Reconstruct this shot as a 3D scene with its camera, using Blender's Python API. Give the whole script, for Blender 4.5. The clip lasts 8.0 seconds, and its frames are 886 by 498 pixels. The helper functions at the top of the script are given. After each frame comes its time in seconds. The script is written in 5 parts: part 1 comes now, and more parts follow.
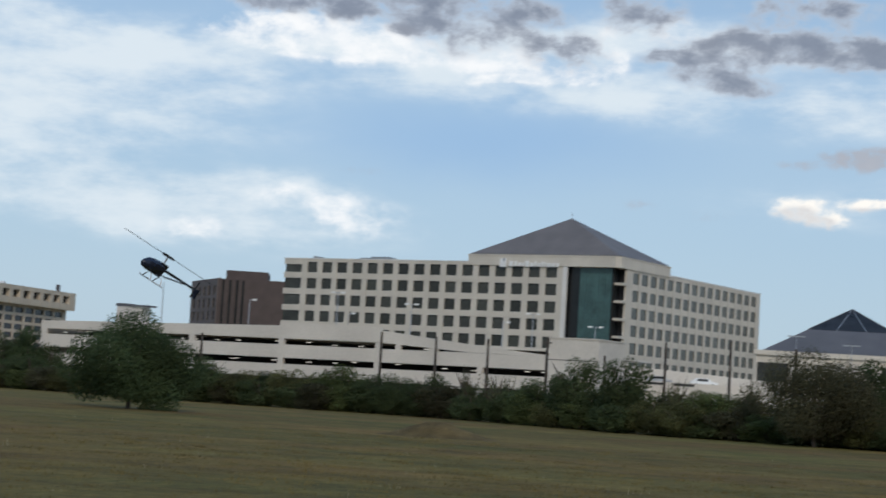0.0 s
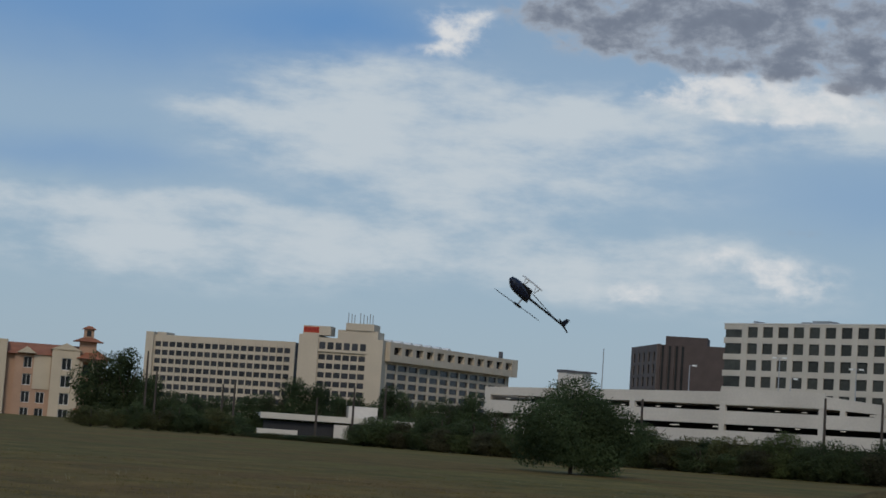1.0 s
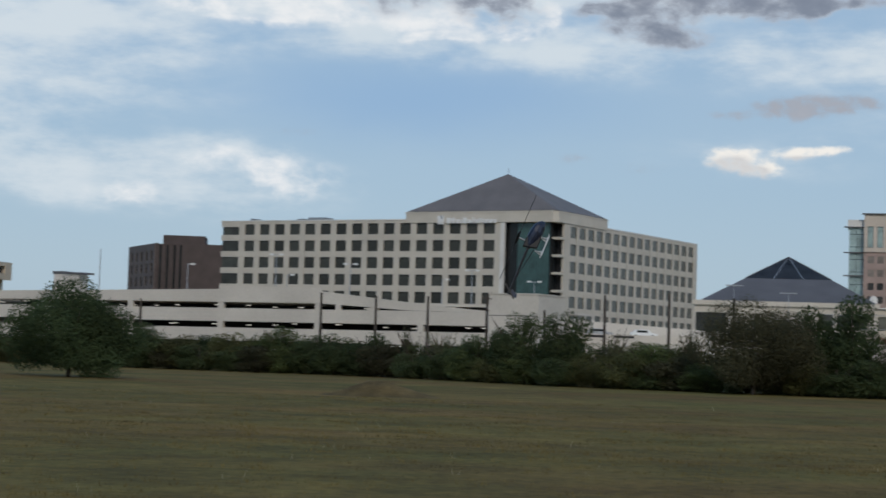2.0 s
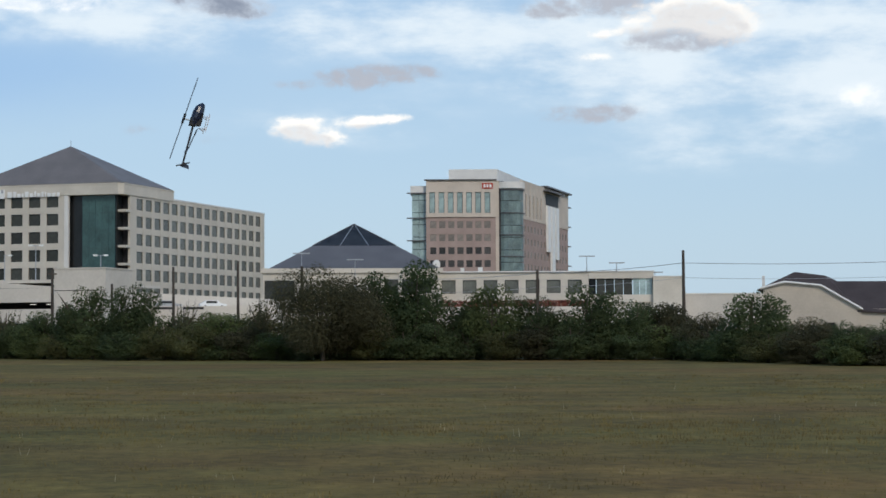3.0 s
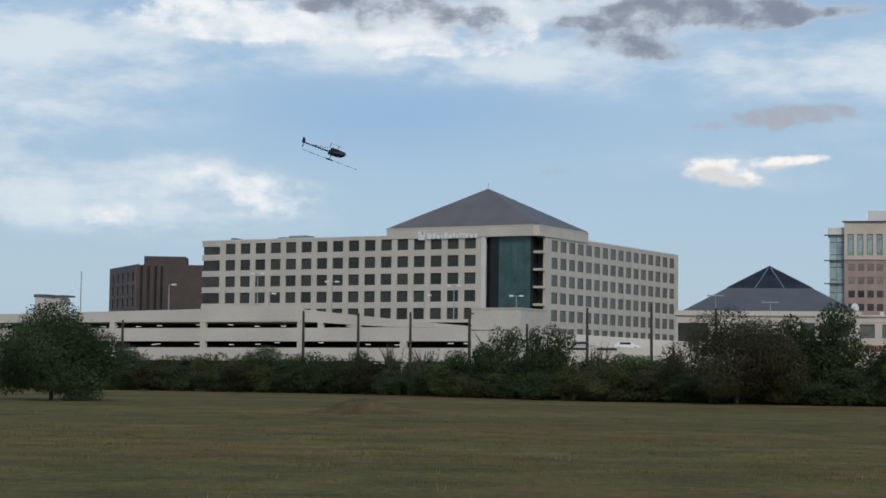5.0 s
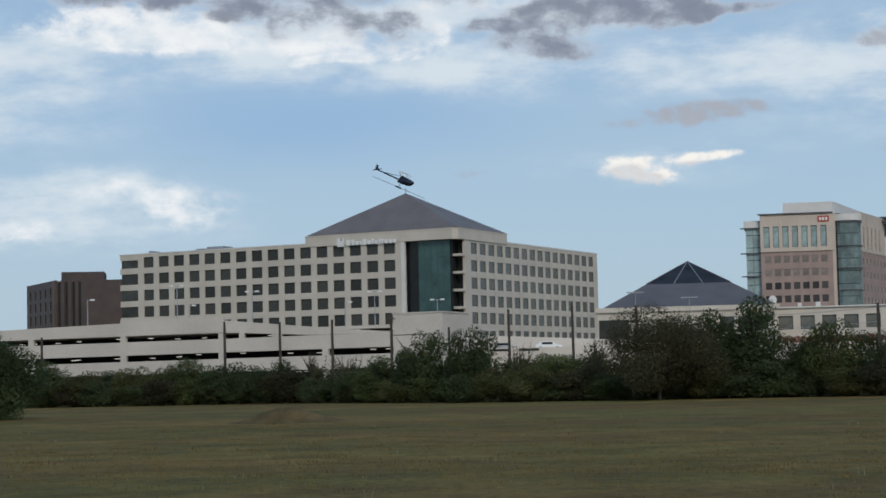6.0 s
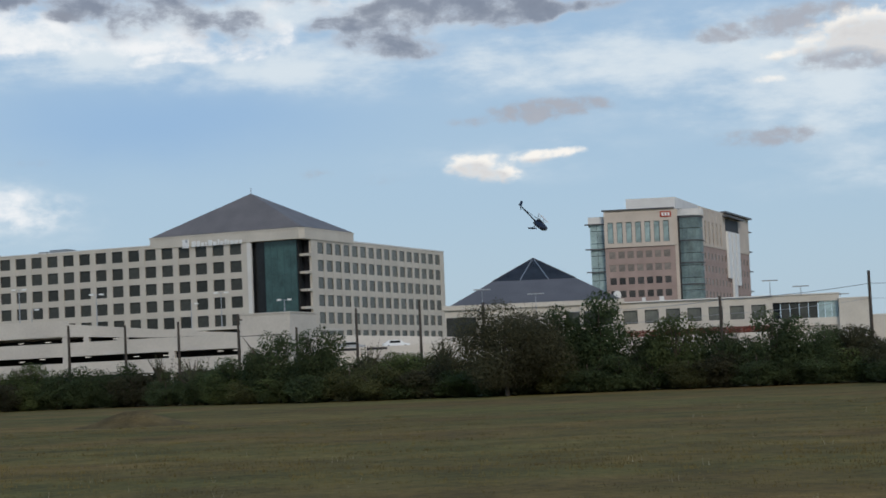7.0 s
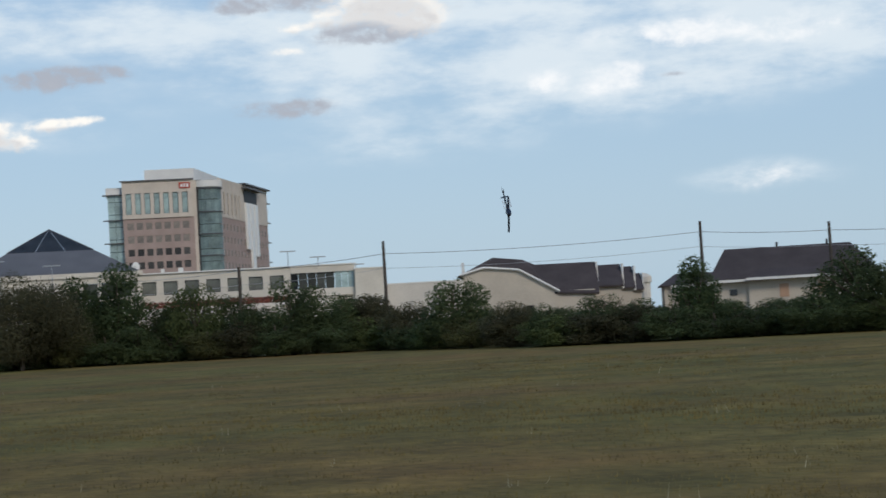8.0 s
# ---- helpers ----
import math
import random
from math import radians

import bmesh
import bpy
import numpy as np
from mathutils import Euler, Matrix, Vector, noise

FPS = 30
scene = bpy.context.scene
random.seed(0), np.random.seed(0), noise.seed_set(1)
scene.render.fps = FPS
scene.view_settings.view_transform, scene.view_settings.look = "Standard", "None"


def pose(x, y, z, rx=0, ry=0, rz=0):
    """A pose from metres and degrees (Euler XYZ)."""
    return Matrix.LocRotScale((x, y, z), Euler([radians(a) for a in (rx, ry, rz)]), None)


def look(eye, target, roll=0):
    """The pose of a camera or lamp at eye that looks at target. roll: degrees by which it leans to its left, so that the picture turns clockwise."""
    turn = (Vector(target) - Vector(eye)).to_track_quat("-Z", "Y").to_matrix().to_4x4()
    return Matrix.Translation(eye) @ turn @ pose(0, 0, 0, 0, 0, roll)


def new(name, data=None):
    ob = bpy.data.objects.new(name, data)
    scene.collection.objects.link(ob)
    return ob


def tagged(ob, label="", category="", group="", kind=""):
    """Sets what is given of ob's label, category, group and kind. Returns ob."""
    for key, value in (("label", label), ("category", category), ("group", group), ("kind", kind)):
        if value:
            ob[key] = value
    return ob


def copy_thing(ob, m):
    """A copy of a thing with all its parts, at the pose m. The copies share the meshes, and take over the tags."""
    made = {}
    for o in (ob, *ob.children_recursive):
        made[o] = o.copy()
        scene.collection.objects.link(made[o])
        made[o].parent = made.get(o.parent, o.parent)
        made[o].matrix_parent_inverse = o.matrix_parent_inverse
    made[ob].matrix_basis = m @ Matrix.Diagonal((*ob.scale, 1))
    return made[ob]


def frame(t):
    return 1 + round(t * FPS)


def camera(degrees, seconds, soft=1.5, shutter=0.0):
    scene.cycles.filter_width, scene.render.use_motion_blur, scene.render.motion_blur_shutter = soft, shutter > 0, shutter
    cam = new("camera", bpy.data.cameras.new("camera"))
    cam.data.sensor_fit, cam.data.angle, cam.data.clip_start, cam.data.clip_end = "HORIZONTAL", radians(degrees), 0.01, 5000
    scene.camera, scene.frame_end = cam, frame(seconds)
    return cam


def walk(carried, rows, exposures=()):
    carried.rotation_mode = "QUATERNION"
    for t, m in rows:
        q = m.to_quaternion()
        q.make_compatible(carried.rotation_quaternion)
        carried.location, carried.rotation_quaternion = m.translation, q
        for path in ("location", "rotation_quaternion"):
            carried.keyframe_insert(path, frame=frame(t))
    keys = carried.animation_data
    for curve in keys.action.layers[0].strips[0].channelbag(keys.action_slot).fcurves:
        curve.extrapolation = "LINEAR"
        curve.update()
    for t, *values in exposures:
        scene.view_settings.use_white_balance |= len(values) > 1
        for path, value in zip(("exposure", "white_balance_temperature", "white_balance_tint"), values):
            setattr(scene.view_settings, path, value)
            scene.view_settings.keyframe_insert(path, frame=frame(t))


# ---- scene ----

# ---------------------------------------------------------------- camera
EYE = (0.0, 0.0, 1.7)


def toward(az, el):
    """Unit vector for an azimuth clockwise from +y and an elevation, in degrees."""
    a, e = radians(az), radians(el)
    return Vector((math.sin(a) * math.cos(e), math.cos(a) * math.cos(e), math.sin(e)))


def aim(az, el, roll):
    return look(EYE, Vector(EYE) + toward(az, el) * 100, roll)


cam = camera(26.43, 8.0, soft=1.6, shutter=0.08)
PATH = [
    (0.0, -4.01, 4.45, 3.57), (0.2, -8.92, 3.37, 3.48), (0.5, -14.39, 3.28, 3.52), (0.7, -16.42, 4.90, 3.72),
    (1.0, -17.42, 5.58, 3.91), (1.2, -15.06, 4.60, 3.77), (1.5, -11.05, 3.25, 3.38), (1.8, -6.47, 3.30, 2.62),
    (2.0, -2.06, 3.27, 1.88), (2.2, 3.24, 2.66, 1.14), (2.45, 8.4, 2.35, 0.55), (2.75, 11.1, 2.35, 0.0),
    (3.05, 10.9, 2.6, -0.4), (3.3, 9.03, 2.87, -0.56), (3.5, 6.77, 3.23, -0.25), (3.7, 3.36, 3.55, 0.07),
    (4.0, -1.27, 3.83, 0.80), (4.2, -2.39, 3.85, 1.05), (4.5, -2.34, 3.68, 1.27), (4.7, -1.98, 3.65, 1.21),
    (5.25, -1.05, 3.95, 0.3), (5.8, 0.11, 4.23, -0.90), (6.0, 0.96, 3.89, -1.31), (6.5, 3.30, 3.80, -2.06),
    (7.0, 5.62, 3.71, -2.40), (7.3, 9.13, 3.11, -2.63), (7.5, 12.01, 2.53, -2.91), (8.0, 20.11, 2.12, -3.25)]
walk(cam, [(t, aim(a, e, r)) for t, a, e, r in PATH],
     exposures=[(0.0, 0.02), (0.2, -0.1), (0.5, -0.15), (1.0, -0.48), (1.5, -0.42), (2.0, -0.18), (3.3, 0.18), (3.5, 0.17), (4.0, 0.0), (4.5, -0.06), (6.0, -0.10), (7.0, -0.08), (8.0, 0.02)])

# ---------------------------------------------------------------- materials


def mat(name, color, rough=0.8, metal=0.0, vary=0.12, scale=1.0, fine=12.0, bump=0.0, spec=0.3, island=0.0, tint=None, obj=0.0):
    """A surface with broad blotches (scale, per metre), fine grain and relief. island / obj: value spread per piece."""
    m = bpy.data.materials.new(name)
    m.use_nodes = True
    nt = m.node_tree
    b = nt.nodes["Principled BSDF"]
    b.inputs["Roughness"].default_value, b.inputs["Metallic"].default_value = rough, metal
    b.inputs["Specular IOR Level"].default_value = spec
    tc = nt.nodes.new("ShaderNodeTexCoord")
    n1, n2 = nt.nodes.new("ShaderNodeTexNoise"), nt.nodes.new("ShaderNodeTexNoise")
    n1.inputs["Scale"].default_value, n1.inputs["Detail"].default_value = scale, 5
    n2.inputs["Scale"].default_value, n2.inputs["Detail"].default_value = fine, 3
    nt.links.new(tc.outputs["Object"], n1.inputs["Vector"])
    nt.links.new(tc.outputs["Object"], n2.inputs["Vector"])
    mix = nt.nodes.new("ShaderNodeMix")
    mix.data_type = "RGBA"
    c = Vector(color[:3])
    lo = Vector(tint) if tint else c * (1 - vary * 2)
    mix.inputs[6].default_value, mix.inputs[7].default_value = (*lo, 1), (*(c * (1 + vary)), 1)
    add = nt.nodes.new("ShaderNodeMath")
    add.operation = "MULTIPLY_ADD"
    nt.links.new(n2.outputs["Fac"], add.inputs[0])
    add.inputs[1].default_value = 0.45
    nt.links.new(n1.outputs["Fac"], add.inputs[2])
    ramp = nt.nodes.new("ShaderNodeMapRange")
    ramp.inputs["From Min"].default_value, ramp.inputs["From Max"].default_value = 0.42, 1.0
    nt.links.new(add.outputs[0], ramp.inputs["Value"])
    nt.links.new(ramp.outputs[0], mix.inputs[0])
    out = mix.outputs[2]
    for s, node, socket in ((island, "ShaderNodeNewGeometry", "Random Per Island"), (obj, "ShaderNodeObjectInfo", "Random")):
        if not s:
            continue
        hsv = nt.nodes.new("ShaderNodeHueSaturation")
        rnd = nt.nodes.new(node).outputs[socket]
        mr = nt.nodes.new("ShaderNodeMapRange")
        mr.inputs["To Min"].default_value, mr.inputs["To Max"].default_value = 1 - s, 1 + s
        nt.links.new(rnd, mr.inputs["Value"])
        nt.links.new(mr.outputs[0], hsv.inputs["Value"])
        nt.links.new(out, hsv.inputs["Color"])
        out = hsv.outputs[0]
    nt.links.new(out, b.inputs["Base Color"])
    if bump:
        bp = nt.nodes.new("ShaderNodeBump")
        bp.inputs["Strength"].default_value, bp.inputs["Distance"].default_value = bump, 0.05
        nt.links.new(n2.outputs["Fac"], bp.inputs["Height"])
        nt.links.new(bp.outputs[0], b.inputs["Normal"])
    return m


def glass_mat(name, color, rough=0.08, spread=0.25, metal=0.0, spec=0.9):
    """Tinted facade glazing: dark body, sharp sky gloss, each pane a little different."""
    m = mat(name, color, rough, metal, 0.25, 0.3, 2.0, 0.0, spec, obj=spread)
    return m


M = {}
M["concrete"] = mat("cream_concrete", (0.60, 0.55, 0.47), 0.85, vary=0.08, scale=0.15, fine=3, bump=0.15)
M["concrete_b"] = mat("garage_concrete", (0.62, 0.57, 0.50), 0.85, vary=0.09, scale=0.12, fine=2.5, bump=0.15)
M["hotel"] = mat("buff_stucco", (0.55, 0.47, 0.365), 0.9, vary=0.06, scale=0.1, fine=2, bump=0.1)
M["slate"] = mat("slate_roof", (0.165, 0.147, 0.138), 0.55, vary=0.12, scale=0.2, fine=3, bump=0.2)
M["slate_b"] = mat("grey_metal_roof", (0.115, 0.112, 0.118), 0.5, vary=0.10, scale=0.2, fine=3, bump=0.1)
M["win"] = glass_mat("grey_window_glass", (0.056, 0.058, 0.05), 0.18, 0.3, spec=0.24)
M["win_dark"] = glass_mat("dark_window_glass", (0.02, 0.022, 0.023), 0.2, spec=0.3)
M["win_hotel"] = glass_mat("hotel_window_glass", (0.035, 0.035, 0.04), 0.25, 0.5, spec=0.5)
M["teal"] = glass_mat("teal_curtain_glass", (0.05, 0.105, 0.098), 0.12, 0.05, spec=0.4)
M["aqua"] = glass_mat("pale_aqua_glass", (0.34, 0.45, 0.44), 0.12, 0.15, spec=0.5)
M["brownb"] = mat("brown_brick", (0.098, 0.076, 0.070), 0.9, vary=0.12, scale=0.3, fine=4, bump=0.2)
# paler copy of the brown brick: light on the end face put into colour
M["brown_lit"] = mat("lit_grey_brown_brick", (0.17, 0.145, 0.135), 0.9, vary=0.1, scale=0.3, fine=4, bump=0.2)
M["redl"] = mat("dark_red_letters", (0.30, 0.02, 0.015), 0.5, vary=0.05)
M["skyl"] = glass_mat("dark_skylight_glass", (0.055, 0.058, 0.068), 0.2, 0.1, spec=0.5)
# shaded copy of the aqua glass; the shade is in its colour
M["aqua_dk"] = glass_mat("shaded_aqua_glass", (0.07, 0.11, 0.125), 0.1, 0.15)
M["win_tower"] = glass_mat("tower_window_glass", (0.07, 0.065, 0.06), 0.2, 0.7, spec=0.4)
M["win_rose"] = glass_mat("rose_window_glass", (0.24, 0.175, 0.155), 0.3, 0.2, spec=0.3)
M["blade"] = mat("grass_blade", (0.162, 0.125, 0.049), 0.9, vary=0.3, scale=0.3, island=0.3, spec=0.1)
M["stalk"] = mat("pale_dry_stalk", (0.42, 0.37, 0.24), 0.9, vary=0.2, scale=1.0, island=0.3, spec=0.1)
M["lamphead"] = mat("pale_lamp_head", (0.75, 0.74, 0.70), 0.4, vary=0.05)
M["strip"] = mat("strip_lamp", (0.8, 0.8, 0.75), 0.5, vary=0.02)
M["strip"].node_tree.nodes["Principled BSDF"].inputs["Emission Color"].default_value = (1.0, 0.95, 0.85, 1)
M["strip"].node_tree.nodes["Principled BSDF"].inputs["Emission Strength"].default_value = 0.6
M["tealbar"] = mat("teal_mullion", (0.04, 0.085, 0.09), 0.4, 0.3, vary=0.1)
# paler grey-green panes for the short wing and the podium
M["win_r"] = glass_mat("pale_window_glass", (0.15, 0.155, 0.135), 0.25, 0.18, spec=0.35)
M["win_up"] = glass_mat("rosy_grey_window_glass", (0.27, 0.235, 0.205), 0.25, 0.18, spec=0.35)
M["brick"] = mat("rose_brick", (0.385, 0.29, 0.255), 0.9, vary=0.1, scale=0.3, fine=4, bump=0.2)
M["limestone"] = mat("warm_limestone", (0.60, 0.52, 0.44), 0.85, vary=0.07, scale=0.2, fine=3, bump=0.1)
M["paint"] = mat("pale_trim_paint", (0.72, 0.70, 0.66), 0.7, vary=0.05, scale=0.3, fine=4)
M["red"] = mat("red_sign_face", (0.42, 0.06, 0.03), 0.5, vary=0.05)
M["white"] = mat("white_sign_face", (0.8, 0.8, 0.78), 0.5, vary=0.04)
# black metal; also the near-black filler for shaded interiors and decks
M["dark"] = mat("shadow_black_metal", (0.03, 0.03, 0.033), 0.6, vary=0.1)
M["steel"] = mat("galvanised_steel", (0.42, 0.43, 0.44), 0.45, 0.6, vary=0.1, scale=2)
M["wood"] = mat("weathered_pole_wood", (0.075, 0.062, 0.052), 0.95, vary=0.2, scale=1.5, fine=20, bump=0.3)
M["shingle"] = mat("dark_brown_shingles", (0.062, 0.05, 0.05), 0.95, vary=0.15, scale=0.5, fine=8, bump=0.3)
M["house"] = mat("cream_brick_siding", (0.52, 0.455, 0.375), 0.9, vary=0.08, scale=0.4, fine=6, bump=0.2)
M["peach"] = mat("peach_stucco", (0.44, 0.28, 0.19), 0.9, vary=0.07, scale=0.3, fine=4, bump=0.1)
M["cream"] = mat("cream_stucco", (0.54, 0.45, 0.33), 0.9, vary=0.06, scale=0.3, fine=4, bump=0.1)
M["tile"] = mat("terracotta_roof_tile", (0.33, 0.13, 0.07), 0.85, vary=0.15, scale=0.6, fine=6, bump=0.3)
M["bark"] = mat("grey_bark", (0.10, 0.08, 0.06), 0.95, vary=0.25, scale=3, fine=25, bump=0.4)
def leaf_mat(name, color):
    """Thin foliage: part of the light passes through; every plant and every spray differs a little."""
    m = mat(name, color, 0.75, vary=0.3, scale=0.5, island=0.14, spec=0.12, obj=0.24)
    nt = m.node_tree
    b = nt.nodes["Principled BSDF"]
    tr, mx = nt.nodes.new("ShaderNodeBsdfTranslucent"), nt.nodes.new("ShaderNodeMixShader")
    nt.links.new(b.inputs["Base Color"].links[0].from_socket, tr.inputs["Color"])
    mx.inputs[0].default_value = 0.45
    nt.links.new(b.outputs[0], mx.inputs[1])
    nt.links.new(tr.outputs[0], mx.inputs[2])
    nt.links.new(mx.outputs[0], nt.nodes["Material Output"].inputs["Surface"])
    return m


LEAF = [leaf_mat("dull_green_leaf", (0.094, 0.122, 0.053)), leaf_mat("olive_leaf", (0.130, 0.132, 0.053)),
        leaf_mat("light_green_leaf", (0.127, 0.155, 0.058)), leaf_mat("grey_green_leaf", (0.127, 0.135, 0.071)),
        leaf_mat("russet_leaf", (0.098, 0.093, 0.050)), leaf_mat("deep_green_leaf", (0.071, 0.099, 0.043))]
M["redbush"] = mat("red_shrub_leaf", (0.20, 0.06, 0.04), 0.85, vary=0.3, island=0.4)
M["heli"] = mat("blue_black_canopy_paint", (0.012, 0.016, 0.035), 0.25, vary=0.2, scale=6, spec=0.6)
M["carbon"] = mat("black_carbon_fibre", (0.014, 0.014, 0.016), 0.45, vary=0.2, scale=20)
M["hwhite"] = mat("white_plastic_trim", (0.6, 0.6, 0.6), 0.4, vary=0.05)

# ---------------------------------------------------------------- world and sun
SUN_AZ, SUN_EL = 168.0, 36.0


def sky_world():
    w = bpy.data.worlds.new("cloudy_sky")
    scene.world = w
    w.use_nodes = True
    nt = w.node_tree
    N, L = nt.nodes.new, nt.links.new
    nt.nodes.clear()

    def math_(op, a, b=None, c=None):
        n = N("ShaderNodeMath")
        n.operation = op
        for i, v in enumerate((a, b, c)):
            if v is None:
                continue
            if isinstance(v, (int, float)):
                n.inputs[i].default_value = v
            else:
                L(v, n.inputs[i])
        return n.outputs[0]

    def mixc(f, a, b):
        n = N("ShaderNodeMix")
        n.data_type = "RGBA"
        for i, v in ((0, f), (6, a), (7, b)):
            if isinstance(v, (int, float)):
                n.inputs[i].default_value = v
            elif isinstance(v, tuple):
                n.inputs[i].default_value = (*v, 1)
            else:
                L(v, n.inputs[i])
        return n.outputs[2]

    def noise_(vec, scale, detail=6, rough=0.55):
        n = N("ShaderNodeTexNoise")
        n.inputs["Scale"].default_value, n.inputs["Detail"].default_value, n.inputs["Roughness"].default_value = scale, detail, rough
        L(vec, n.inputs["Vector"])
        return n

    sep = N("ShaderNodeSeparateXYZ")
    L(N("ShaderNodeTexCoord").outputs["Generated"], sep.inputs[0])
    az = math_("MULTIPLY", math_("ARCTAN2", sep.outputs[0], sep.outputs[1]), 57.29578)
    el = math_("MULTIPLY", math_("ARCSINE", sep.outputs[2]), 57.29578)
    ae = N("ShaderNodeCombineXYZ")
    L(az, ae.inputs[0])
    L(math_("MULTIPLY", el, TALL), ae.inputs[1])
    def vm(op, a, b=None, c=None):
        n = N("ShaderNodeVectorMath")
        n.operation = op
        for i, v in enumerate((a, b, c)):
            if v is None:
                continue
            if isinstance(v, tuple):
                n.inputs[i].default_value = v
            else:
                L(v, n.inputs[i])
        return n

    # a broad drift of the outlines, then billows that eat into every edge
    w1 = noise_(ae.outputs[0], 0.35, 4, 0.55)
    p = vm("MULTIPLY_ADD", vm("SUBTRACT", w1.outputs["Color"], (0.5, 0.5, 0.5)).outputs[0], (2.2, 1.4, 0), ae.outputs[0]).outputs[0]
    p2 = vm("MULTIPLY_ADD", vm("SUBTRACT", w1.outputs["Color"], (0.5, 0.5, 0.5)).outputs[0], (0.9, 0.8, 0), ae.outputs[0]).outputs[0]
    p3 = vm("MULTIPLY_ADD", vm("SUBTRACT", w1.outputs["Color"], (0.5, 0.5, 0.5)).outputs[0], (0.5, 0.36, 0), ae.outputs[0]).outputs[0]
    billow = noise_(p2, 0.75, 9, 0.58).outputs["Fac"]
    puff = noise_(p2, 1.7, 8, 0.56).outputs["Fac"]
    thin = noise_(vm("MULTIPLY", ae.outputs[0], (0.42, 0.75, 0)).outputs[0], 0.75, 9, 0.60).outputs["Fac"]

    def blobs(rows, src, cap=1.0):
        tot = None
        for a, e, ra, re, amp in rows:
            q = vm("MULTIPLY_ADD", src, (1 / ra, 1 / TALL / re, 0), (-a / ra, -e / re, 0)).outputs[0]
            mr = N("ShaderNodeMapRange")
            mr.interpolation_type = "SMOOTHSTEP"
            mr.inputs["From Min"].default_value, mr.inputs["From Max"].default_value = 1.45, 0.0
            mr.inputs["To Min"].default_value, mr.inputs["To Max"].default_value = 0.0, amp
            L(vm("LENGTH", q).outputs["Value"], mr.inputs["Value"])
            tot = mr.outputs[0] if tot is None else math_("ADD", tot, mr.outputs[0])
        return math_("MINIMUM", tot, cap)

    def dens(field, tex, gain, lo, hi):
        """Cloud cover: the field eaten by a texture, cut between lo and hi."""
        d = math_("MULTIPLY_ADD", math_("SUBTRACT", tex, 0.5), math_("MULTIPLY", gain, math_("MINIMUM", math_("MULTIPLY", field, 2.5), 1.0)), field)
        mr = N("ShaderNodeMapRange")
        mr.interpolation_type = "SMOOTHSTEP"
        mr.inputs["From Min"].default_value, mr.inputs["From Max"].default_value = lo, hi
        L(d, mr.inputs["Value"])
        return mr.outputs[0]

    veil = dens(blobs(VEIL, p), thin, 2.9, -0.05, 1.2)
    glow = dens(blobs(BRIGHT, p, 0.8), billow, 4.4, -0.05, 1.5)
    cumulus = dens(blobs(CUMULUS, p3, 0.95), puff, 2.5, 0.04, 1.2)
    above = dens(blobs(CUMULUS, vm("ADD", p3, (0.05, 0.30, 0)).outputs[0]), puff, 1.6, 0.35, 1.3)
    grey = dens(blobs(GREY, p3, 0.9), puff, 2.7, -0.02, 1.15)
    shade = blobs(DARK, p2, 1.1)
    dark = dens(shade, billow, 4.4, -0.05, 1.05)
    core = dens(shade, billow, 4.2, 0.25, 1.5)
    sky = N("ShaderNodeTexSky")
    sky.sky_type, sky.sun_disc = "NISHITA", False
    sky.sun_elevation, sky.sun_rotation = radians(SUN_EL), radians(SUN_AZ)
    sky.air_density, sky.dust_density, sky.ozone_density = 1.2, 1.0, 2.0
    rampn = N("ShaderNodeValToRGB")
    er = rampn.color_ramp
    er.elements[0].position, er.elements[0].color = 0.0, (0.44, 0.605, 0.75, 1)
    er.elements[1].position, er.elements[1].color = 1.0, (0.18, 0.34, 0.59, 1)
    for q, col in ((0.25, (0.39, 0.56, 0.735, 1)), (0.5, (0.37, 0.54, 0.735, 1))):
        er.elements.new(q).color = col
    L(math_("MULTIPLY", el, 1 / 20.0), rampn.inputs[0])
    base = mixc(0.8, vm("MULTIPLY", sky.outputs[0], SKY_GAIN).outputs[0], rampn.outputs[0])
    base = mixc(blobs(CLEAR, p), base, (0.14, 0.35, 0.72))
    c = mixc(math_("MULTIPLY", veil, 0.92), base, (0.735, 0.82, 0.885))
    c = mixc(glow, c, (0.94, 0.96, 0.98))
    rim = mixc(puff, (0.44, 0.49, 0.58), (0.60, 0.65, 0.72))
    belly = mixc(math_("MULTIPLY_ADD", math_("SUBTRACT", billow, 0.5), 1.8, 0.5), (0.31, 0.35, 0.43), (0.20, 0.23, 0.30))
    c = mixc(math_("MULTIPLY", dark, 0.92), c, mixc(core, rim, belly))
    c = mixc(math_("MULTIPLY", grey, 0.92), c, mixc(puff, (0.36, 0.39, 0.46), (0.47, 0.49, 0.545)))
    c = mixc(cumulus, c, mixc(above, (1.0, 0.97, 0.92), (0.70, 0.70, 0.71)))
    bg, out = N("ShaderNodeBackground"), N("ShaderNodeOutputWorld")
    L(c, bg.inputs[0])
    bg.inputs[1].default_value = 1.0
    L(bg.outputs[0], out.inputs[0])


TALL = 1.5     # how much finer the billows are upwards than sideways
SKY_GAIN = (0.10, 0.10, 0.11)
